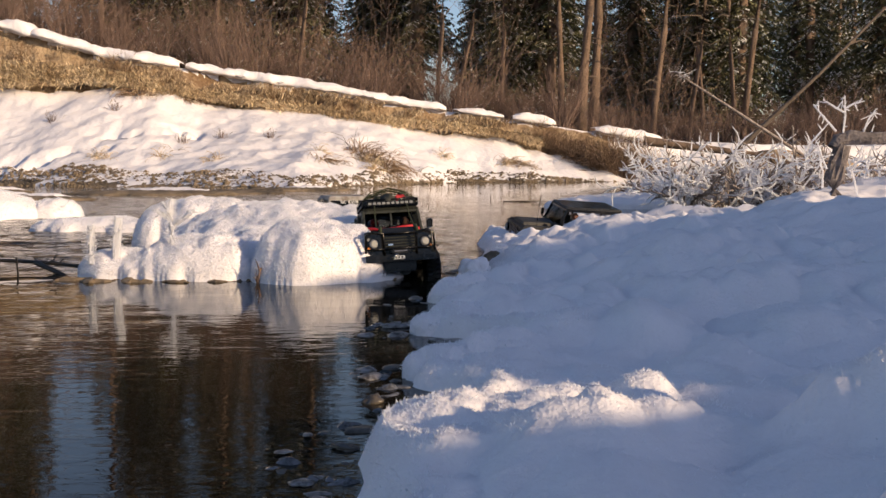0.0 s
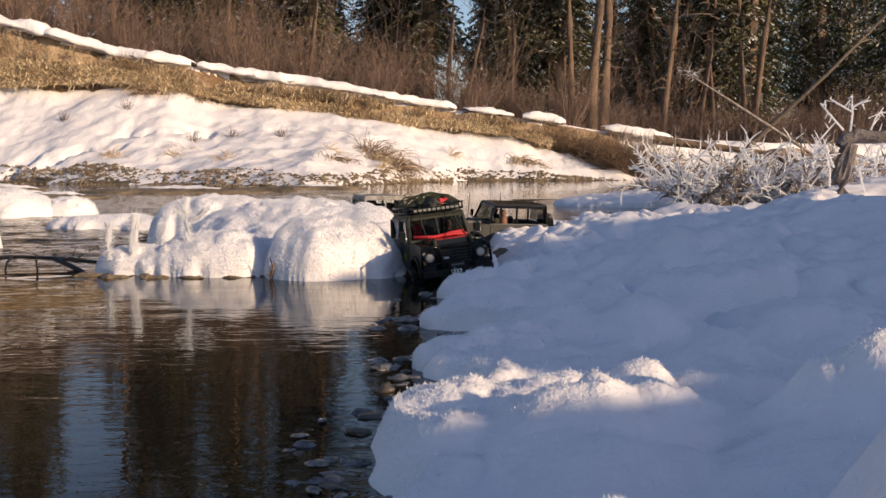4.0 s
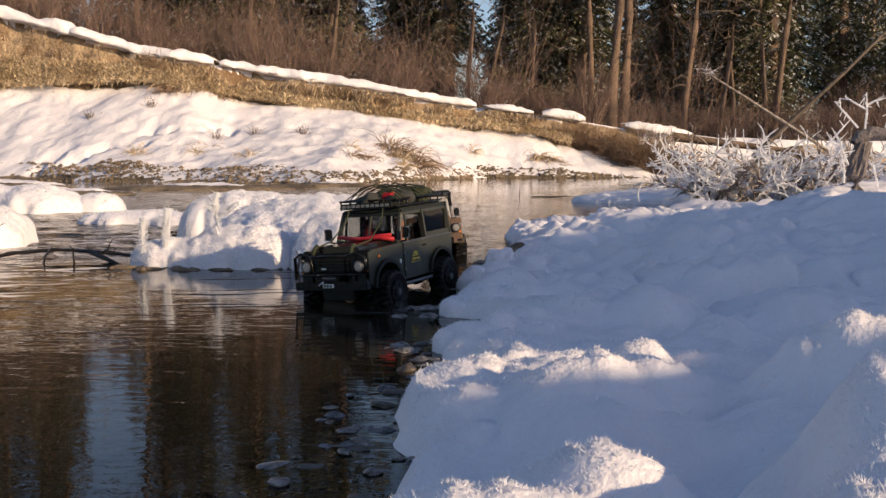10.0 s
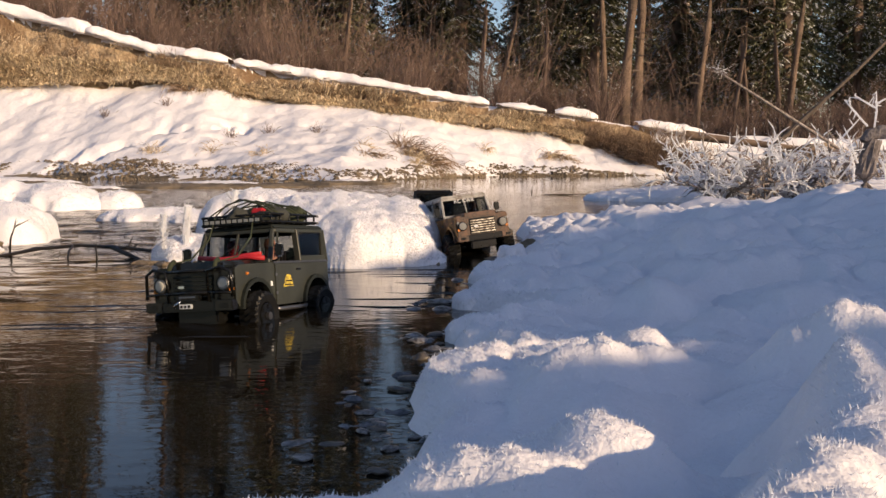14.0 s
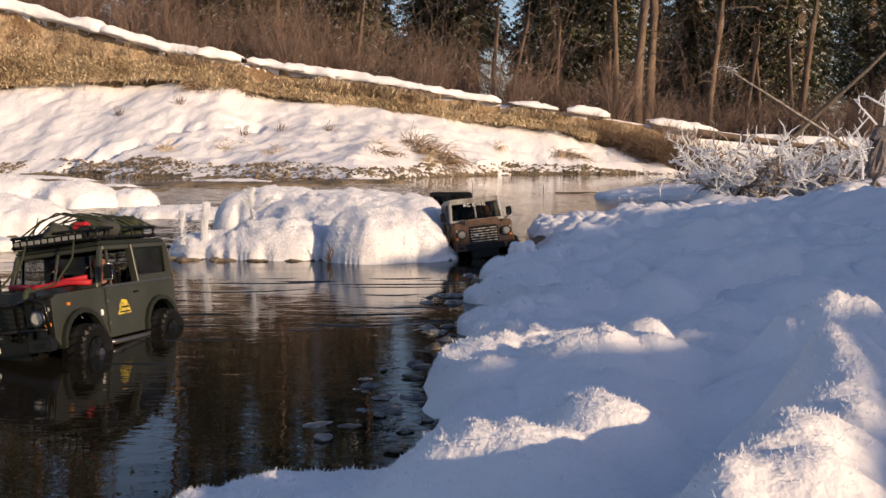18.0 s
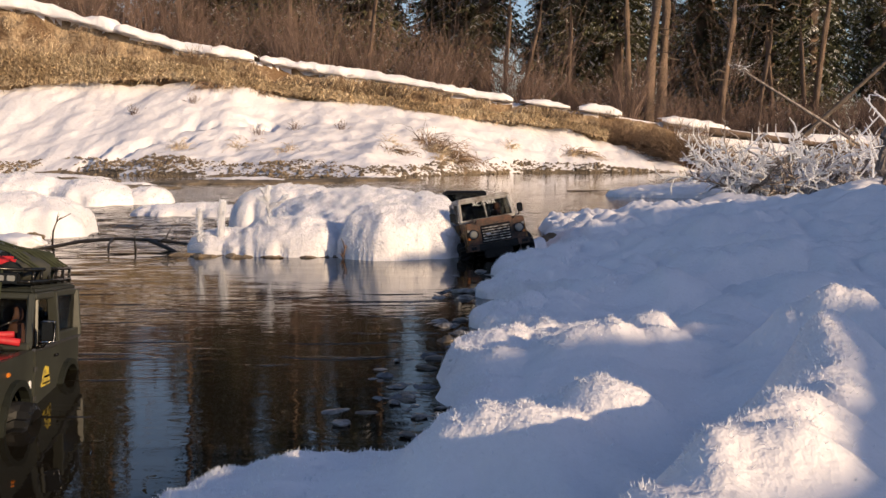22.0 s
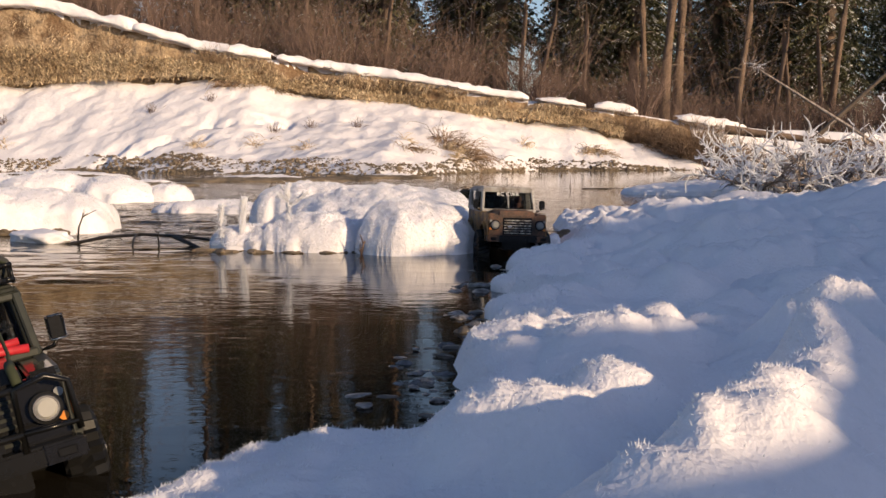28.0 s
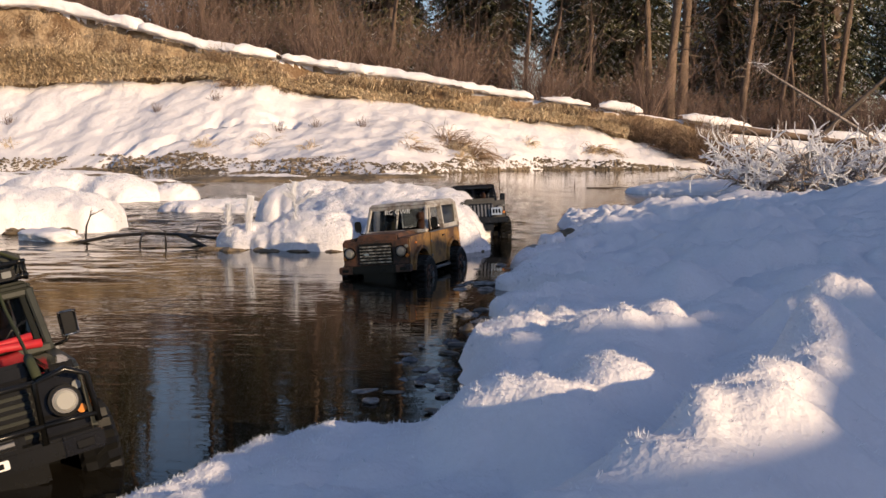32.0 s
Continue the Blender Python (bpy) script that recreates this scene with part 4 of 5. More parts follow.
GREEN = paint("dark_green_paint", (0.040, 0.043, 0.036), 0.38, spec=0.3)
MOSS = paint("matt_green_flare", (0.020, 0.023, 0.019), 0.5, spec=0.22)
RUSTY = paint("rusty_ochre_paint", (0.30, 0.165, 0.05), 0.7, other=(0.065, 0.034, 0.02), scale=13, fine=70)
RUST = paint("dark_rust", (0.115, 0.050, 0.028), 0.6, other=(0.022, 0.015, 0.012), scale=30, fine=140)
CHIPPED = paint("chipped_metal", (0.45, 0.42, 0.38), 0.4, other=(0.05, 0.03, 0.02), metal=0.6, scale=90, fine=300)
SILVER = paint("bare_silver_roof", (0.38, 0.37, 0.36), 0.5, other=(0.17, 0.14, 0.12), scale=30, fine=160)
BLACK = paint("black_paint_and_shaded_front", (0.010, 0.010, 0.011), 0.16, spec=0.35)
GREYBODY = paint("dusty_grey_paint", (0.040, 0.040, 0.042), 0.5, other=(0.018, 0.017, 0.016))
PLASTIC = paint("black_plastic", (0.008, 0.008, 0.008), 0.24, spec=0.28)
RUBBER = paint("wet_rubber", (0.010, 0.010, 0.010), 0.42, scale=40, fine=300, spec=0.2)
CHROME = paint("brushed_metal", (0.62, 0.62, 0.62), 0.22, metal=1.0, vary=0.05)
DULL = paint("dull_steel", (0.16, 0.16, 0.17), 0.4, metal=0.8)
RED = paint("red_strap", (0.52, 0.02, 0.03), 0.6)
WEB = paint("green_webbing", (0.030, 0.038, 0.016), 0.85)
YELLOW = paint("yellow_decal", (0.62, 0.46, 0.05), 0.6, other=(0.25, 0.19, 0.05), scale=120, fine=500)
WHITE = paint("white_plate", (0.78, 0.78, 0.78), 0.5, vary=0.04)
BLUEPLATE = paint("pale_blue_plate", (0.25, 0.33, 0.47), 0.5, vary=0.05)
AMBER = paint("amber_lens", (0.75, 0.24, 0.03), 0.3)
SKIN = paint("doll_orange", (0.24, 0.11, 0.075), 0.7)
CLOTH = paint("dark_bag_cloth", (0.040, 0.042, 0.036), 0.9, scale=40, fine=300)


def glass_material():
    m = bpy.data.materials.new("car_glass")
    m.use_nodes = True
    b = m.node_tree.nodes["Principled BSDF"]
    b.inputs["Base Color"].default_value = (0.22, 0.24, 0.24, 1)
    b.inputs["Roughness"].default_value, b.inputs["IOR"].default_value = 0.03, 1.2
    b.inputs["Transmission Weight"].default_value = 1.0
    return m


GLASS = glass_material()


def lens_material(name, colour, glow):
    m = bpy.data.materials.new(name)
    m.use_nodes = True
    b = m.node_tree.nodes["Principled BSDF"]
    b.inputs["Base Color"].default_value = (*colour, 1)
    b.inputs["Roughness"].default_value = 0.12
    b.inputs["Emission Color"].default_value, b.inputs["Emission Strength"].default_value = (1, 0.93, 0.75, 1), glow
    return m


# the green car's lenses: a faint glow stands for sunlight sparkling on them
LAMP_SUNLIT = lens_material("sunlit_headlamp", (0.36, 0.35, 0.32), 0.02)
LAMP_OFF = lens_material("headlamp_lens", (0.22, 0.22, 0.21), 0.0)


def slab(name, mat, parent, x0, x1, y0, y1, z0, z1, round_=0.003, dx=0.0, dy=0.0, label="", segments=2):
    """A box with rounded edges; its top is drawn in by dx and dy at both ends."""
    bm = bmesh.new()
    v = [bm.verts.new(p) for p in ((x0, y0, z0), (x1, y0, z0), (x1, y1, z0), (x0, y1, z0), (x0 + dx, y0 + dy, z1), (x1 - dx, y0 + dy, z1), (x1 - dx, y1 - dy, z1), (x0 + dx, y1 - dy, z1))]
    for f in ((3, 2, 1, 0), (4, 5, 6, 7), (0, 1, 5, 4), (1, 2, 6, 5), (2, 3, 7, 6), (3, 0, 4, 7)):
        bm.faces.new([v[i] for i in f])
    if round_:
        bmesh.ops.bevel(bm, geom=bm.edges[:], offset=round_, segments=segments, affect="EDGES")
    return part(name, bm, mat, parent, label, smooth=False)


def prism(name, mat, parent, outline, y0, y1, label=""):
    """An outline in x and z, drawn out from y0 to y1."""
    bm = bmesh.new()
    a = [bm.verts.new((x, y0, z)) for x, z in outline]
    b = [bm.verts.new((x, y1, z)) for x, z in outline]
    bm.faces.new(a)
    bm.faces.new(b[::-1])
    for i in range(len(a)):
        j = (i + 1) % len(a)
        bm.faces.new((a[j], a[i], b[i], b[j]))
    bmesh.ops.recalc_face_normals(bm, faces=bm.faces[:])
    bmesh.ops.triangulate(bm, faces=[f for f in bm.faces if len(f.verts) > 4])
    return part(name, bm, mat, parent, label)


def rod(name, mat, parent, points, r, sides=8, label=""):
    bm = bmesh.new()
    tube(bm, points, [r] * len(points), sides)
    bmesh.ops.holes_fill(bm, edges=bm.edges[:], sides=sides)
    return part(name, bm, mat, parent, label, smooth=True)


def disc(name, mat, parent, at, r, depth, axis, label="", sides=24, r2=None, round_=0.0):
    bm = bmesh.new()
    q = Vector(axis).to_track_quat("Z", "Y").to_matrix().to_4x4()
    bmesh.ops.create_cone(bm, cap_ends=True, segments=sides, radius1=r, radius2=r if r2 is None else r2, depth=depth, matrix=Matrix.Translation(at) @ q)
    if round_:
        bmesh.ops.bevel(bm, geom=[e for e in bm.edges if len(e.link_faces) == 2 and any(len(f.verts) > 4 for f in e.link_faces)], offset=round_, segments=2, affect="EDGES")
    return part(name, bm, mat, parent, label)


def wheel(parent, x, y, rim_mat, name="wheel", turn=None):
    """A tyre with lugs on a spoked rim, about its own axle."""
    hub = new(name)
    hub.parent = parent
    side = 1 if y > 0 else -1
    R, W = 0.051, 0.042
    bm = bmesh.new()
    prof = ((.028, -W / 2 + .004), (.042, -W / 2), (.0487, -W / 2 + .004), (.050, -.006), (.050, .006), (.0487, W / 2 - .004), (.042, W / 2), (.028, W / 2 - .004))
    n = 44
    rings = []
    for k in range(n):
        low = 0.0045 if k % 2 else -0.001
        ring = []
        for i, (r, w) in enumerate(prof):
            block = low if (i in (2, 3)) else ((0.0035 - low) if i in (4, 5) else 0)
            ring.append(bm.verts.new(((r - block) * math.cos(k * math.tau / n), w, (r - block) * math.sin(k * math.tau / n))))
        rings.append(ring)
    for k in range(n):
        a, b = rings[k], rings[(k + 1) % n]
        for i in range(len(prof) - 1):
            bm.faces.new((a[i], a[i + 1], b[i + 1], b[i]))
        bm.faces.new((a[-1], a[0], b[0], b[-1]))
    bmesh.ops.recalc_face_normals(bm, faces=bm.faces[:])
    part("tyre", bm, RUBBER, hub, "wet black knobbly tyre")
    disc("rim", rim_mat, hub, (0, side * .010, 0), .0285, .018, (0, side, 0), r2=.026)
    for k in range(6):
        a = k * math.tau / 6
        disc("rim_hole", PLASTIC, hub, (.019 * math.cos(a), side * .0195, .019 * math.sin(a)), .0052, .002, (0, side, 0), sides=10)
    disc("hub_cap", DULL, hub, (0, side * .021, 0), .008, .008, (0, side, 0), sides=12)
    hub.matrix_basis = pose(x, y, .054, 0, 0, 0)
    hub["axle"] = (x, y, .054)
    return hub


def arch(cx, r, z0, up=True):
    """The cut for a wheel in a side panel, as points from front to back."""
    out = []
    for k in range(9):
        a = math.pi * k / 8
        out.append((cx + r * math.cos(a), max(z0, z0 + r * 0.92 * math.sin(a))))
    return out


def offroader(label, style):
    """A one-tenth off-road car: x is its front, wheels stand on z = 0."""
    root = new("model_car")
    tagged(root, label, "model car", "model cars in the stream")
    col, col2, roof_mat = style["body"], style["front"], style["roof"]
    jeep = style.get("jeep")
    W, S, WAIST, ROOF = 0.092, 0.072, 0.160, 0.234
    fx = 0.130
    # sides with wheel arches
    outline = [(.205, S + .018), (.205, WAIST - .008), (.19, WAIST - .002), (.06, WAIST), (-.197, WAIST), (-.197, S + .018)]
    low = [(-.197, S + .018)] + arch(-fx, .059, S)[::-1] + arch(fx, .059, S)[::-1] + [(.205, S + .018)]
    shape = outline[:-1] + low[:-1]
    for s in (1, -1):
        prism("side_panel", col, root, shape, s * W, s * (W - .012))
        for cx in (fx, -fx):
            rim = [(cx + .063 * math.cos(a * math.pi / 10), S + .059 * math.sin(a * math.pi / 10)) for a in range(11)]
            rim += [(cx + .054 * math.cos(a * math.pi / 10), S + .051 * math.sin(a * math.pi / 10)) for a in range(10, -1, -1)]
            prism("wheel_arch_flare", style["flare"], root, rim, s * (W + .007), s * (W - .004))
        door = slab("door", col, root, -.062, .052, s * W - .0015, s * W + .0025, S + .006, WAIST - .003, .001)
        slab("door_handle", PLASTIC, door, -.055, -.038, s * (W + .0025) - .0015, s * (W + .0025) + .003, .142, .146, .0006)
        slab("hinge", DULL, door, .046, .054, s * (W + .0025) - .001, s * (W + .0025) + .0015, .132, .138, .0005)
        slab("hinge", DULL, door, .046, .054, s * (W + .0025) - .001, s * (W + .0025) + .0015, .094, .100, .0005)
        rod("side_step", DULL, root, [(.068, s * (W + .006), .066), (.055, s * (W + .012), .064), (-.055, s * (W + .012), .064), (-.068, s * (W + .006), .066)], .0045)
        slab("waist_trim", DULL, root, -.195, .058, s * W - .001, s * W + .0035, WAIST - .002, WAIST + .002, .0006)
    # bonnet, front and floor
    slab("bonnet", col2, root, .058, .196, -.060, .060, WAIST - .014, WAIST + .008, .004, .002, .004)
    for s in (1, -1):
        slab("wing_top", col2, root, .062, .200, min(s * .062, s * (W - .001)), max(s * .062, s * (W - .001)), WAIST - .02, WAIST - .001, .003)
    slab("front_panel", col2, root, .196, .208, -.091, .091, S + .012, WAIST - .006, .003)
    slab("chassis", PLASTIC, root, -.192, .2, -.045, .045, .045, .076, .004)
    slab("floor", PLASTIC, root, -.192, .2, -.088, .088, .074, .082, .002)
    for x in (fx, -fx):
        rod("axle", PLASTIC, root, [(x, -.08, .056), (x, -.02, .056), (x, .08, .056)], .009)
        disc("differential", PLASTIC, root, (x, .02, .054), .019, .03, (1, 0, 0), sides=14, round_=.004)
        for s in (1, -1):
            rod("shock_absorber", DULL, root, [(x - .012, s * .05, .056), (x - .02, s * .055, .12)], .0055)
    grille = slab("grille", PLASTIC, root, .205, .211, -.046, .046, .093, .147, .002)
    if jeep:
        for k in range(7):
            slab("grille_slot", DULL, grille, .2105, .2130, -.041 + k * .0135, -.034 + k * .0135, .098, .142, .0012)
    else:
        for k in range(6):
            slab("grille_slat", style["slat"], grille, .2105, .2135, -.043, .043, .097 + k * .008, .1005 + k * .008, .0008)
        slab("badge", CHROME, grille, .2125, .2145, -.032, -.018, .117, .122, .0006)
    for s in (1, -1):
        lamp = disc("headlight", PLASTIC, root, (.2105, s * .071, .124), .0155, .009, (1, 0, 0))
        disc("bezel", style["bezel"], lamp, (.2155, s * .071, .124), .0138, .003, (1, 0, 0), r2=.012)
        disc("lens", style["lamp"], lamp, (.2175, s * .071, .124), .0112, .003, (1, 0, 0), r2=.008)
        disc("indicator", AMBER, root, (.2095, s * .085, .112), .0045, .005, (1, 0, 0), sides=12)
        disc("side_lamp", LAMP_OFF, root, (.2095, s * .085, .136), .0045, .005, (1, 0, 0), sides=12)
        slab("repeater", AMBER, root, .158, .166, s * W - .001, s * W + .003, .138, .143, .001)
    bumper = slab("front_bumper", PLASTIC, root, .207, .228, -.096, .096, .072, .092, .003)
    for s in (1, -1):
        slab("bumper_end", style["bumper"], bumper, .209, .2295, min(s * .058, s * .0975), max(s * .058, s * .0975), .0725, .0915, .002)
        slab("bumper_hole", PLASTIC, bumper, .2275, .2305, min(s * .070, s * .088), max(s * .070, s * .088), .077, .086, .001)
    if not style.get("plate"):
        plate = None
    else:
        plate = slab("number_plate", WHITE if not jeep else BLUEPLATE, root, .2285, .2305, -.020 if not jeep else .035, .010 if not jeep else .075, .078 if not jeep else .1, .087 if not jeep else .128, .0008)
    for k in range(3 if plate else 0):
        slab("plate_bar", PLASTIC, plate, .2303, .2311, (-.017 if not jeep else .040) + k * (.0085 if not jeep else .011), (-.012 if not jeep else .047) + k * (.0085 if not jeep else .011), .080 if not jeep else .106, .085 if not jeep else .122, 0)
    # upper body
    wx, tx, rx = .058, .030, -.195
    lean = .008
    top = ROOF - .004

    def bar(name, mat, a, b, w, d, label=""):
        bm = bmesh.new()
        a, b = Vector(a), Vector(b)
        q = (b - a).to_track_quat("Z", "X").to_matrix().to_4x4()
        bmesh.ops.create_cube(bm, size=1, matrix=Matrix.Translation((a + b) / 2) @ q @ Matrix.Diagonal((w, d, (b - a).length, 1)))
        bmesh.ops.bevel(bm, geom=bm.edges[:], offset=min(w, d) * .2, segments=1, affect="EDGES")
        return part(name, bm, mat, root, label)
    up = style["pillar"]
    for s in (1, -1):
        bar("windscreen_pillar", up, (wx, s * .086, WAIST), (tx, s * .080, top), .009, .009)
        bar("door_pillar", up, (-.060, s * .090, WAIST), (-.060, s * .083, top), .014, .006)
        bar("rear_pillar", up, (rx + .007, s * .089, WAIST), (rx + .010, s * .083, top), .016, .009)
        bar("roof_rail", up, (tx, s * .082, top - .003), (rx + .006, s * .083, top - .003), .009, .009)
        if not jeep:
            bar("side_rail", up, (-.06, s * .090, WAIST + .006), (rx + .006, s * .090, WAIST + .006), .014, .006)
            bar("window_bar", up, (.022, s * .086, WAIST), (.014, s * .082, top), .005, .005)
            slab("side_window", GLASS, root, -.180, -.068, s * .0855 - .0008, s * .0855 + .0008, WAIST + .010, top - .006, 0)
    bar("windscreen_sill", up, (wx, -.088, WAIST + .004), (wx, .088, WAIST + .004), .010, .012)
    bar("windscreen_head", up, (tx, -.082, top - .003), (tx, .082, top - .003), .008, .010)
    bar("windscreen_post", up, (wx, 0, WAIST), (tx, 0, top), .005, .005)
    bm = bmesh.new()
    for p in ((wx, -.082, WAIST + .008), (wx, .082, WAIST + .008), (tx + .001, .078, top - .006), (tx + .001, -.078, top - .006)):
        bm.verts.new(p)
    bm.faces.new(bm.verts[:])
    back = bmesh.ops.extrude_face_region(bm, geom=bm.faces[:])
    bmesh.ops.translate(bm, verts=[g for g in back["geom"] if isinstance(g, bmesh.types.BMVert)], vec=(-.0012, 0, 0))
    bmesh.ops.recalc_face_normals(bm, faces=bm.faces[:])
    part("windscreen", bm, GLASS, root)
    for y in (-.035, .03):
        rod("wiper", PLASTIC, root, [(wx + .006, y, WAIST + .008), (wx - .002, y + .022, WAIST + .03), (wx - .006, y + .04, WAIST + .038)], .0014, 5)
    if style["banner"]:
        text = bpy.data.curves.new("banner", "FONT")
        text.body, text.size, text.align_x, text.extrude = "RC CWR", .019, "CENTER", .0003
        made = new("banner", text)
        bpy.context.view_layer.update()
        me = bpy.data.meshes.new_from_object(made.evaluated_get(bpy.context.evaluated_depsgraph_get()))
        bpy.data.objects.remove(made)
        me.materials.append(WHITE)
        banner = tagged(new("lettering", me), "white windscreen lettering")
        banner.parent = root
        banner.matrix_basis = pose(tx + .0105, 0, top - .0185, 68, 0, 90)
    slab("roof", roof_mat, root, rx - .002, tx + .006, -.086, .086, top - .001, ROOF + .006, .004, .003, .004, segments=3)
    if style["ribs"]:
        for k in range(5):
            slab("roof_rib", roof_mat, root, rx + .015, tx - .012, -.062 + k * .031 - .004, -.062 + k * .031 + .004, ROOF + .005, ROOF + .0085, .0015)
    # tailgate with spare wheel
    slab("rear_panel", col, root, rx - .004, rx + .006, -.088, .088, S + .012, WAIST + .002, .002)
    bar("tailgate_head", up, (rx + .008, -.082, top - .003), (rx + .008, .082, top - .003), .010, .010)
    slab("rear_window", GLASS, root, rx + .002, rx + .004, -.076, .076, WAIST + .006, top - .008, 0)
    slab("rear_bumper", PLASTIC, root, rx - .016, rx, -.09, .09, .074, .090, .003)
    for s in (1, -1):
        disc("tail_lamp", RED, root, (rx - .005, s * .077, .128), .006, .004, (-1, 0, 0), sides=12)
    if style["spare"]:
        spare = wheel(root, 0, .1, DULL, "spare_wheel")
        spare.matrix_basis = pose(rx - .027, .012, .150, 0, 0, 90)
    # seats, steering wheel and two dolls
    slab("dashboard", PLASTIC, root, .036, .062, -.084, .084, .135, WAIST + .002, .004)
    for s in (1, -1):
        slab("seat", PLASTIC, root, -.055, .005, s * .045 - .022, s * .045 + .022, .1, .135, .006)
        slab("seat_back", PLASTIC, root, -.058, -.042, s * .045 - .020, s * .045 + .020, .13, .19, .006)
        bm = bmesh.new()
        bmesh.ops.create_cone(bm, cap_ends=True, segments=14, radius1=.022, radius2=.013, depth=.055, matrix=Matrix.Translation((-.022, s * .045, .160)))
        bmesh.ops.create_icosphere(bm, subdivisions=2, radius=.0135, matrix=Matrix.Translation((-.018, s * .045, .200)))
        part("doll", bm, SKIN if s > 0 else style["doll"], root, "small plain toy driver shape", smooth=True)
    rod("steering_wheel", PLASTIC, root, [(.028 + .006 * math.sin(k * .7), .045 + .016 * math.cos(k * .7), .160 + .014 * math.sin(k * .7)) for k in range(10)], .002, 6)
    # mirrors
    for s in (1, -1):
        m = slab("wing_mirror", style["mirror"], root, wx - .003, wx + .006, s * .110 - .0095, s * .110 + .0095, .170, .199, .003)
        if style["rack"]:
            rod("mirror_rim", CHROME, m, [(wx + .006, s * .110 - .009, .1715), (wx + .006, s * .110 + .009, .1715), (wx + .006, s * .110 + .009, .1975), (wx + .006, s * .110 - .009, .1975), (wx + .006, s * .110 - .009, .1715)], .0011, 6)
        slab("mirror_glass", CHROME, m, wx - .0045, wx - .003, s * .110 - .0065, s * .110 + .0065, .175, .193, 0)
        rod("mirror_arm", style["mirror"], m, [(wx - .004, s * .088, .162), (wx, s * .104, .165), (wx + .001, s * .109, .174)], .0022, 6)
    # wheels
    return root, [wheel(root, x, y, style["rim"]) for x in (fx, -fx) for y in (.097, -.097)]


def roof_rack(root):
    """Rails, slats, lamps, bags, net ropes and straps on the green car's roof."""
    rack = new("roof_rack")
    rack.parent = root
    z0, z1 = .244, .262
    for s in (1, -1):
        for z in (z0 + .002, z1):
            rod("rack_rail", PLASTIC, rack, [(.045, s * .074, z), (.040, s * .082, z), (-.165, s * .082, z), (-.195, s * .074, z)], .0028, 6)
        for k in range(6):
            x = .035 - k * .039
            rod("rack_post", PLASTIC, rack, [(x, s * .082, z0 - .003), (x, s * .082, z1)], .0022, 6)
    for z in (z0 + .002, z1):
        rod("rack_rail", PLASTIC, rack, [(.045, -.074, z), (.045, .074, z)], .0028, 6)
        rod("rack_rail", PLASTIC, rack, [(-.175, -.074, z), (-.175, .074, z)], .0028, 6)
    for k in range(9):
        x = .028 - k * .0235
        slab("rack_slat", PLASTIC, rack, x - .005, x + .005, -.081, .081, z0 - .002, z0 + .002, .0006)
    bar_ = slab("light_bar", PLASTIC, rack, .046, .056, -.07, .07, z0, z0 + .013, .002)
    for k in range(10):
        slab("light_cell", LAMP_OFF, bar_, .0555, .0572, -.066 + k * .0135, -.056 + k * .0135, z0 + .003, z0 + .010, .0006)
    rnd = random.Random(3)
    for k in range(11):
        x, y = rnd.uniform(-.145, .02), rnd.uniform(-.06, .06)
        w, d, h = rnd.uniform(.018, .036), rnd.uniform(.016, .030), rnd.uniform(.012, .026)
        bm = bmesh.new()
        bmesh.ops.create_icosphere(bm, subdivisions=3, radius=1)
        for v in bm.verts:
            n = noise.noise(v.co * 1.6 + Vector((k, 3 * k, 0))) * .35 + 1
            c = v.co * n
            v.co = Vector((x + c.x * w, y + c.y * d, z0 + h * .8 + c.z * h))
        part("bag", bm, (CLOTH, WEB, CLOTH, MOSS)[k % 4], rack, smooth=True)
    can = slab("fuel_can", RED, rack, -.02, .012, .02, .05, z0 + .004, z0 + .034, .004)
    slab("can_cap", PLASTIC, can, -.008, .0, .03, .04, z0 + .033, z0 + .040, .001)
    for k in range(9):
        x = .02 - k * .0225
        rod("net_rope", WEB, rack, [(x, -.082, z1), (x - .008, -.05, z1 + .022 + rnd.uniform(-.004, .008)), (x, 0, z1 + .030 + rnd.uniform(-.004, .008)), (x + .008, .05, z1 + .022), (x, .082, z1)], .0016, 5)
    for s in (1, -1):
        rod("bonnet_strap", WEB, root, [(.045, s * .046, z1), (.068, s * .050, .215), (.13, s * .054, .175), (.202, s * .050, .166), (.213, s * .05, .15)], .0018, 6, "green webbing strap")
        rod("strap_knot", WEB, root, [(.195, s * .05, .171), (.206, s * .05, .166), (.214, s * .052, .152)], .0048, 8)


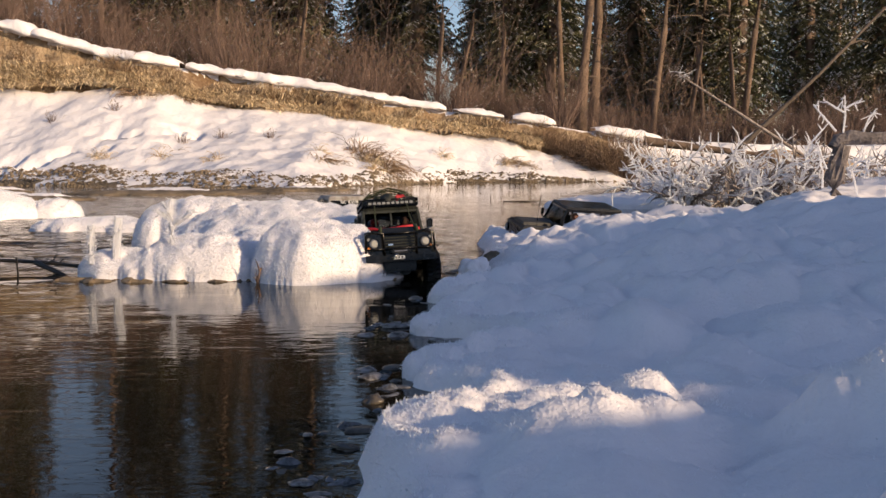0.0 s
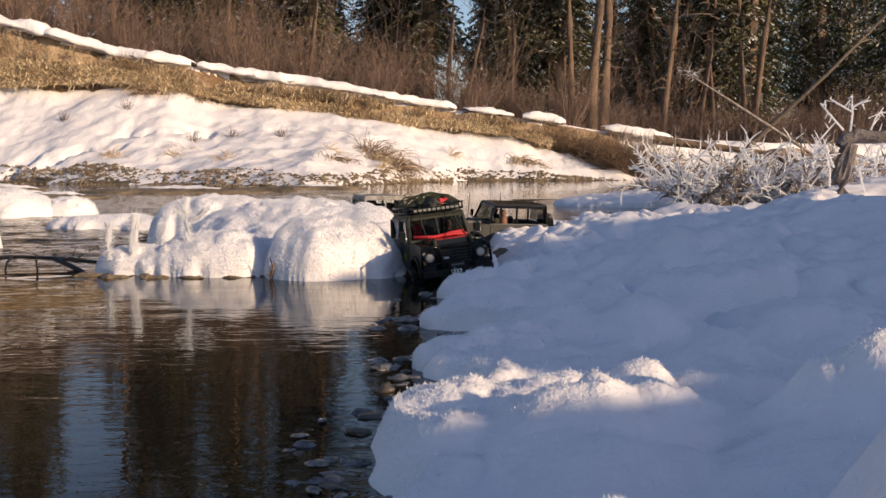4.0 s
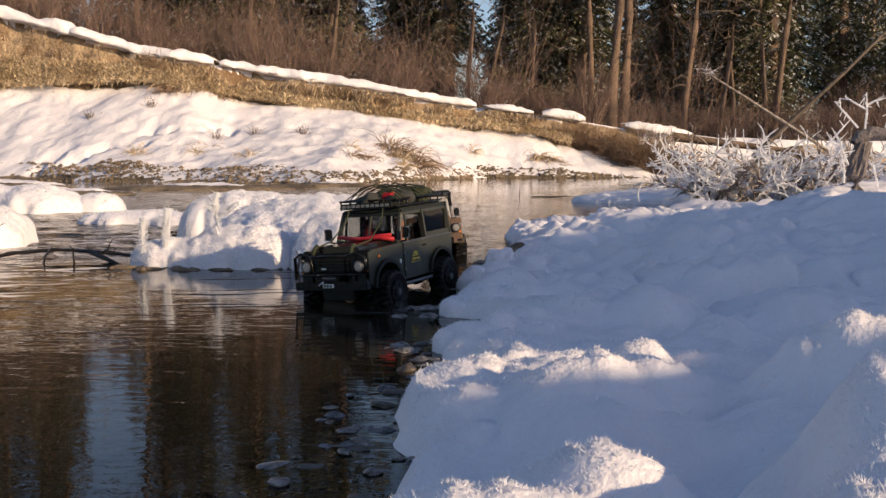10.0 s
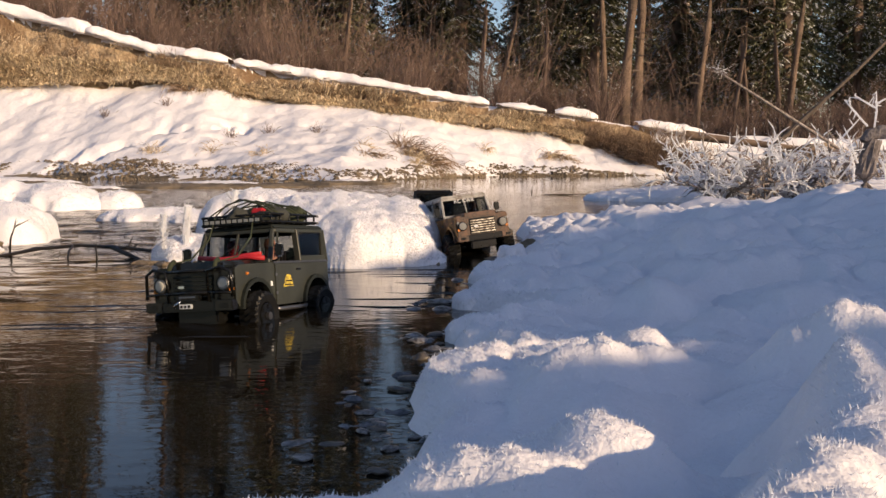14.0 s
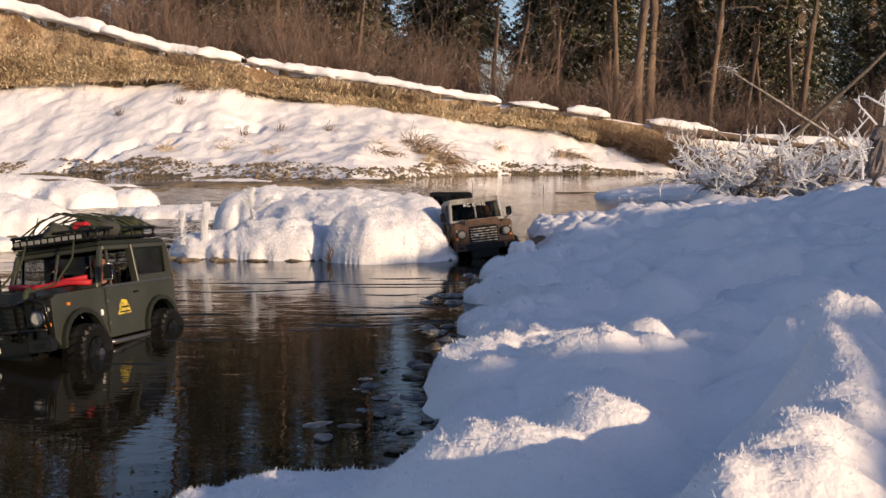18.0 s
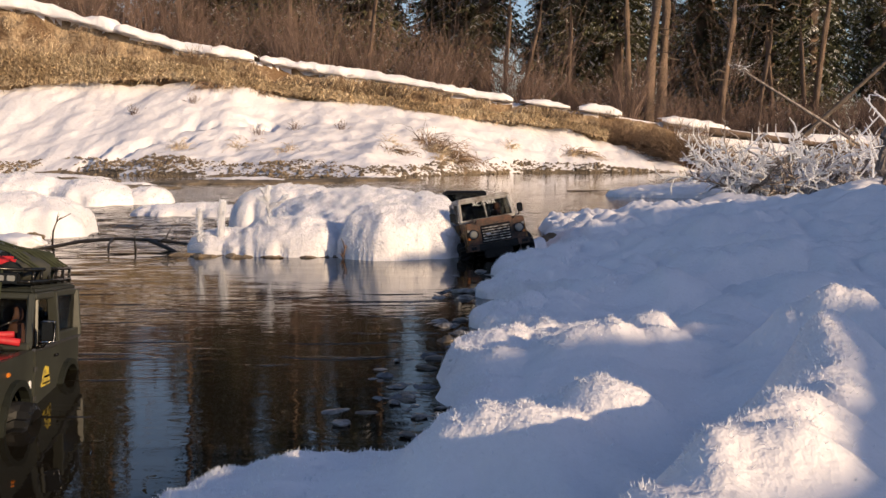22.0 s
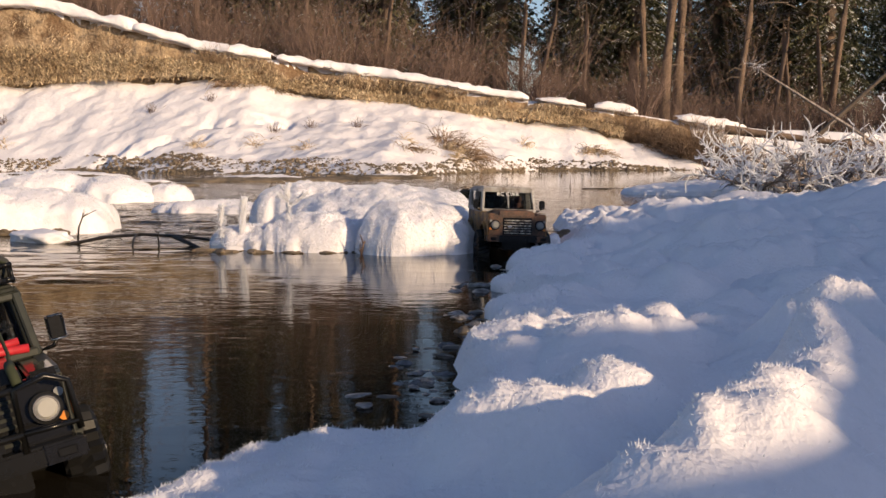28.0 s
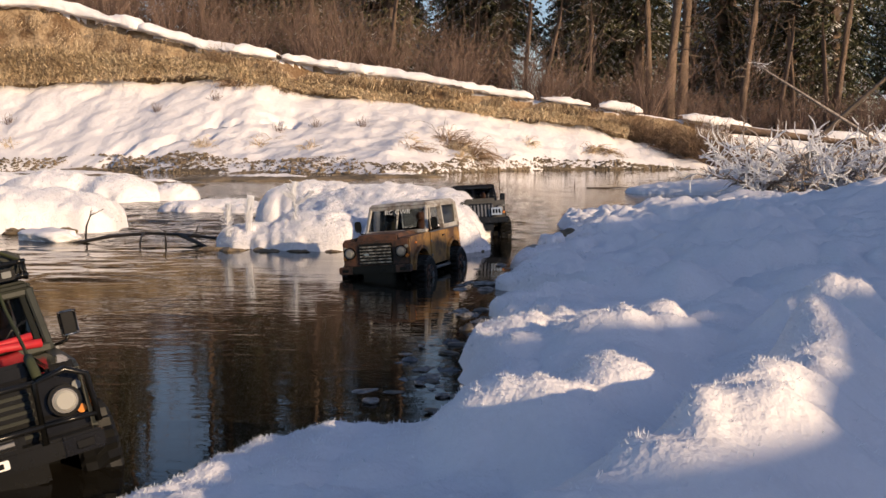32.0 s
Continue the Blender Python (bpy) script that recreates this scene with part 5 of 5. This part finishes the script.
def extras(root):
    """Bull bar, winch, red strap and decals of the green car."""
    guard = new("bull_bar")
    guard.parent = root
    for s in (1, -1):
        rod("guard_hoop", PLASTIC, guard, [(.226, s * .045, .09), (.232, s * .046, .15), (.230, s * .075, .156), (.226, s * .094, .146), (.224, s * .096, .098)], .0034, 8)
        rod("guard_bar", PLASTIC, guard, [(.231, s * .046, .108), (.226, s * .095, .106)], .0026, 8)
    for z in (.150, .108):
        rod("guard_bar", PLASTIC, guard, [(.231, -.046, z), (.231, .046, z)], .003, 8)
    winch = slab("winch", PLASTIC, root, .214, .232, -.028, .028, .092, .108, .004)
    disc("winch_drum", DULL, winch, (.226, 0, .1), .0065, .036, (0, 1, 0), sides=14)
    rod("winch_hook", CHROME, winch, [(.234, -.01, .096), (.243, -.014, .090), (.243, -.022, .084), (.236, -.024, .080)], .0022, 6, "bright winch hook")
    rod("red_strap", RED, root, [(.066, .078, .170), (.068, .04, .174), (.067, -.02, .172), (.066, -.078, .178)], .0048, 8, "bright red rolled strap")
    rod("red_strap", RED, root, [(.064, .07, .180), (.064, .03, .178), (.066, -.03, .171)], .004, 8, "bright red rolled strap")
    for s in (1, -1):
        y = s * .0955
        sign = prism("door_decal", YELLOW, root, [(.022, .108), (.020, .114), (.016, .116), (.014, .126), (.004, .134), (-.010, .132), (-.016, .122), (-.020, .114), (-.022, .108)], y - s * .0012, y, "yellow door badge")
        slab("decal_bar", PLASTIC, sign, -.014, .010, y - .0008, y + .0008, .119, .1215, 0)
        slab("decal_bar", PLASTIC, sign, -.017, .017, y - .0008, y + .0008, .111, .113, 0)
        slab("wing_badge", WHITE, root, .063, .070, s * .092 - .0016, s * .092 + .0016, .112, .122, .0008)


# the green car's bonnet and front are coloured black to stand for shade
green_style = dict(rack=True, plate=True, body=GREEN, front=BLACK, roof=MOSS, flare=MOSS, slat=MOSS, bezel=DULL, lamp=LAMP_SUNLIT, bumper=BLACK, pillar=GREEN, banner=False, ribs=False, spare=True, doll=RED, mirror=PLASTIC, rim=PLASTIC)
brown_style = dict(rack=False, body=RUSTY, front=RUST, roof=SILVER, flare=RUSTY, slat=CHIPPED, bezel=DULL, lamp=LAMP_OFF, bumper=RUST, pillar=SILVER, banner=True, ribs=False, spare=False, doll=CLOTH, mirror=PLASTIC, rim=RUST)
black_style = dict(rack=False, plate=True, body=GREYBODY, front=GREYBODY, roof=BLACK, flare=BLACK, slat=DULL, bezel=DULL, lamp=LAMP_OFF, bumper=PLASTIC, pillar=BLACK, banner=False, ribs=False, spare=True, doll=CLOTH, mirror=PLASTIC, rim=PLASTIC, jeep=True)
green_car, green_wheels = offroader("dark green off-road model car with a loaded roof rack", green_style)
roof_rack(green_car)
extras(green_car)
brown_car, brown_wheels = offroader("rusty ochre off-road model car with a silver roof", brown_style)
black_car, black_wheels = offroader("dusty black off-road model car with an open cab", black_style)
rod("aerial", PLASTIC, black_car, [(.15, .085, .155), (.15, .086, .22), (.148, .087, .285)], .0013, 5)


# ---- low ripples that follow the green car through the water ----
wake = tagged(new("wake"), "low curved ripples on the water round the car", "ripples")
rnd = random.Random(17)
for k in range(64):
    far, start = rnd.uniform(-.55, .95), rnd.uniform(-.40, .75)
    length = rnd.uniform(.05, .30) * (1 if k < 44 else 1.8)
    bow = rnd.uniform(-.05, .16)
    width, tall = rnd.uniform(.004, .009), rnd.uniform(.0010, .0022)
    verts, faces = [], []
    n = 17
    for i in range(n):
        f = i / (n - 1)
        x, y = far + f * length, start + bow * length * (2 * f - 1) ** 2 + .06 * length * f + .003 * math.sin(f * 7 + k)
        h = tall * math.sin(math.pi * f) ** .7
        w = width * (.25 + .75 * math.sin(math.pi * f))
        for j in range(7):
            q = -1 + j / 3
            verts.append((x, y + q * w, -.0004 + h * (1 - q * q) ** 2))
    for i in range(n - 1):
        for j in range(6):
            a = i * 7 + j
            faces.append((a, a + 1, a + 8, a + 7))
    ob = new("ripple", mesh_of("ripple", verts, faces, WATER, smooth=True))
    ob.parent = wake


def motions():
    """Seconds, x, y, z of the wheels' foot, heading, nose-up pitch and roll (left side up), for each car; the wheels roll with the way made."""
    def drive(thing, wheels, rows):
        walk(thing, [(t, pose(x, y, z, 0, 0, h) @ pose(0, 0, 0, roll, -up, 0)) for t, x, y, z, h, up, roll in rows])
        table, turn, last = [], 0.0, None
        for k in range(0, 321, 2):
            t = k / 10
            x, y, h = (float(np.interp(t, [r[0] for r in rows], [r[i] for r in rows])) for i in (1, 2, 4))
            if last:
                ahead = (x - last[0]) * math.cos(radians(h)) + (y - last[1]) * math.sin(radians(h))
                turn += math.degrees(max(-0.075, min(0.075, ahead)) / 0.056)
            last = (x, y)
            table.append((t, turn))
        for w in wheels:
            x, y, z = w["axle"]
            walk(w, [(t, pose(x, y, z, 0, a, 0)) for i, (t, a) in enumerate(table) if i in (0, len(table) - 1) or abs(a - table[i - 1][1]) + abs(table[i + 1][1] - a) > .5])

    drive(green_car, green_wheels, (
        (0, .015, 3.22, -.045, 276, 8, 3), (1, .025, 3.20, -.040, 277, 7, 3), (2, .085, 3.13, -.05, 281, 5, 5), (3, .125, 3.07, -.058, 282, 3, 7), (4.5, .12, 3.11, -.058, 280, 3, 6),
        (6, .107, 3.15, -.056, 277, 3, 5), (7, .15, 3.09, -.045, 279, 7, 9), (8, .166, 3.01, -.035, 278, 6, 3), (8.5, .13, 2.84, -.02, 262, 5, 0), (9, .075, 2.64, -.02, 247, 4, -5), (9.5, -.03, 2.57, -.03, 243, 3, -1), (10, -.085, 2.54, -.035, 241, -2, 4),
        (10.5, -.178, 2.50, -.058, 241, 2, 4), (11.5, -.265, 2.37, -.06, 244, 4, 4), (13, -.347, 2.24, -.058, 250, 5, 4), (14.5, -.41, 2.09, -.066, 250, 4, 6), (17, -.57, 1.80, -.070, 250, 1, 10),
        (18, -.645, 1.72, -.074, 258, 3, 8), (19, -.685, 1.63, -.080, 272, 4, 6), (20, -.675, 1.49, -.085, 274, 5, 2), (21.5, -.665, 1.29, -.088, 276, 6, -3), (23, -.597, 1.02, -.078, 287, 5, -3), (24, -.552, .95, -.072, 295, 6, 4),
        (25, -.533, .90, -.075, 300, 8, 10), (28, -.542, .92, -.076, 299, 6, 11), (30, -.543, .915, -.075, 300, 6, 11), (32, -.545, .912, -.074, 301, 6, 10)))
    # the ripples rise as the car sets off and die down once it stands
    walk(wake, ((0, pose(.03, 3.3, -.004)), (8, pose(.166, 3.08, -.003)), (9, pose(.053, 2.77, -.001)), (10.5, pose(-.18, 2.54, .0)), (13, pose(-.355, 2.30, .0003)), (17, pose(-.50, 1.95, .0003)),
                (19, pose(-.50, 1.80, .0003)), (21.5, pose(-.52, 1.55, .0)), (23, pose(-.50, 1.40, -.0006)), (25, pose(-.48, 1.30, -.0016)), (28, pose(-.48, 1.30, -.004)), (32, pose(-.48, 1.30, -.004))))
    drive(brown_car, brown_wheels, (
        (0, -.17, 4.34, -.045, 284, 0, 0), (3, -.10, 4.30, -.05, 284, 0, 0), (6, -.03, 4.2, -.05, 284, 0, 0), (8, -.03, 3.85, -.05, 284, 0, 0), (9, -.05, 3.64, -.045, 284, 3, 0), (10.5, .06, 3.62, -.05, 280, 7, 1),
        (13, .131, 3.61, -.041, 288, 8, 6), (15, .12, 3.45, -.05, 280, 6, 6), (17, .116, 3.33, -.054, 275, 4, 6), (21.5, .118, 3.21, -.05, 276, 5, 8), (23, .11, 3.05, -.04, 276, 2, 13), (25, .096, 2.96, -.033, 276, 0, 13),
        (26.5, .098, 3.06, -.03, 278, 1, 6), (28, .10, 3.15, -.03, 279, 1, -2), (29, .085, 3.0, -.028, 270, 0, 1), (30, .066, 2.92, -.025, 258, -2, 6), (31, .006, 2.68, -.026, 264, 0, 17), (31.5, -.085, 2.62, -.04, 258, 0, 10), (32, -.19, 2.53, -.055, 253, 0, 5)))
    drive(black_car, black_wheels, (
        (0, .67, 4.15, -.065, 192, 4, -9), (.6, .80, 4.18, -.075, 192, 4, -9), (1.0, .88, 4.2, -.08, 192, 4, -9), (2, .78, 4.18, -.07, 192, 4, -10), (3, .58, 4.15, -.06, 194, 4, -9), (4.5, .30, 4.4, -.08, 198, 0, 0), (6, .17, 4.70, -.04, 204, -3, 8),
        (8, .05, 4.85, -.05, 225, 0, 0), (10.5, .0, 4.8, -.06, 258, 0, 0), (13, -.004, 4.69, -.06, 270, 0, 0), (17, .017, 4.2, -.062, 270, 0, 0), (24, .03, 3.95, -.06, 272, 0, 0), (28, .03, 3.8, -.06, 275, 2, 0), (30, .0, 3.84, -.05, 277, 6, 2), (32, -.01, 3.70, -.045, 278, 9, 3)))


motions()
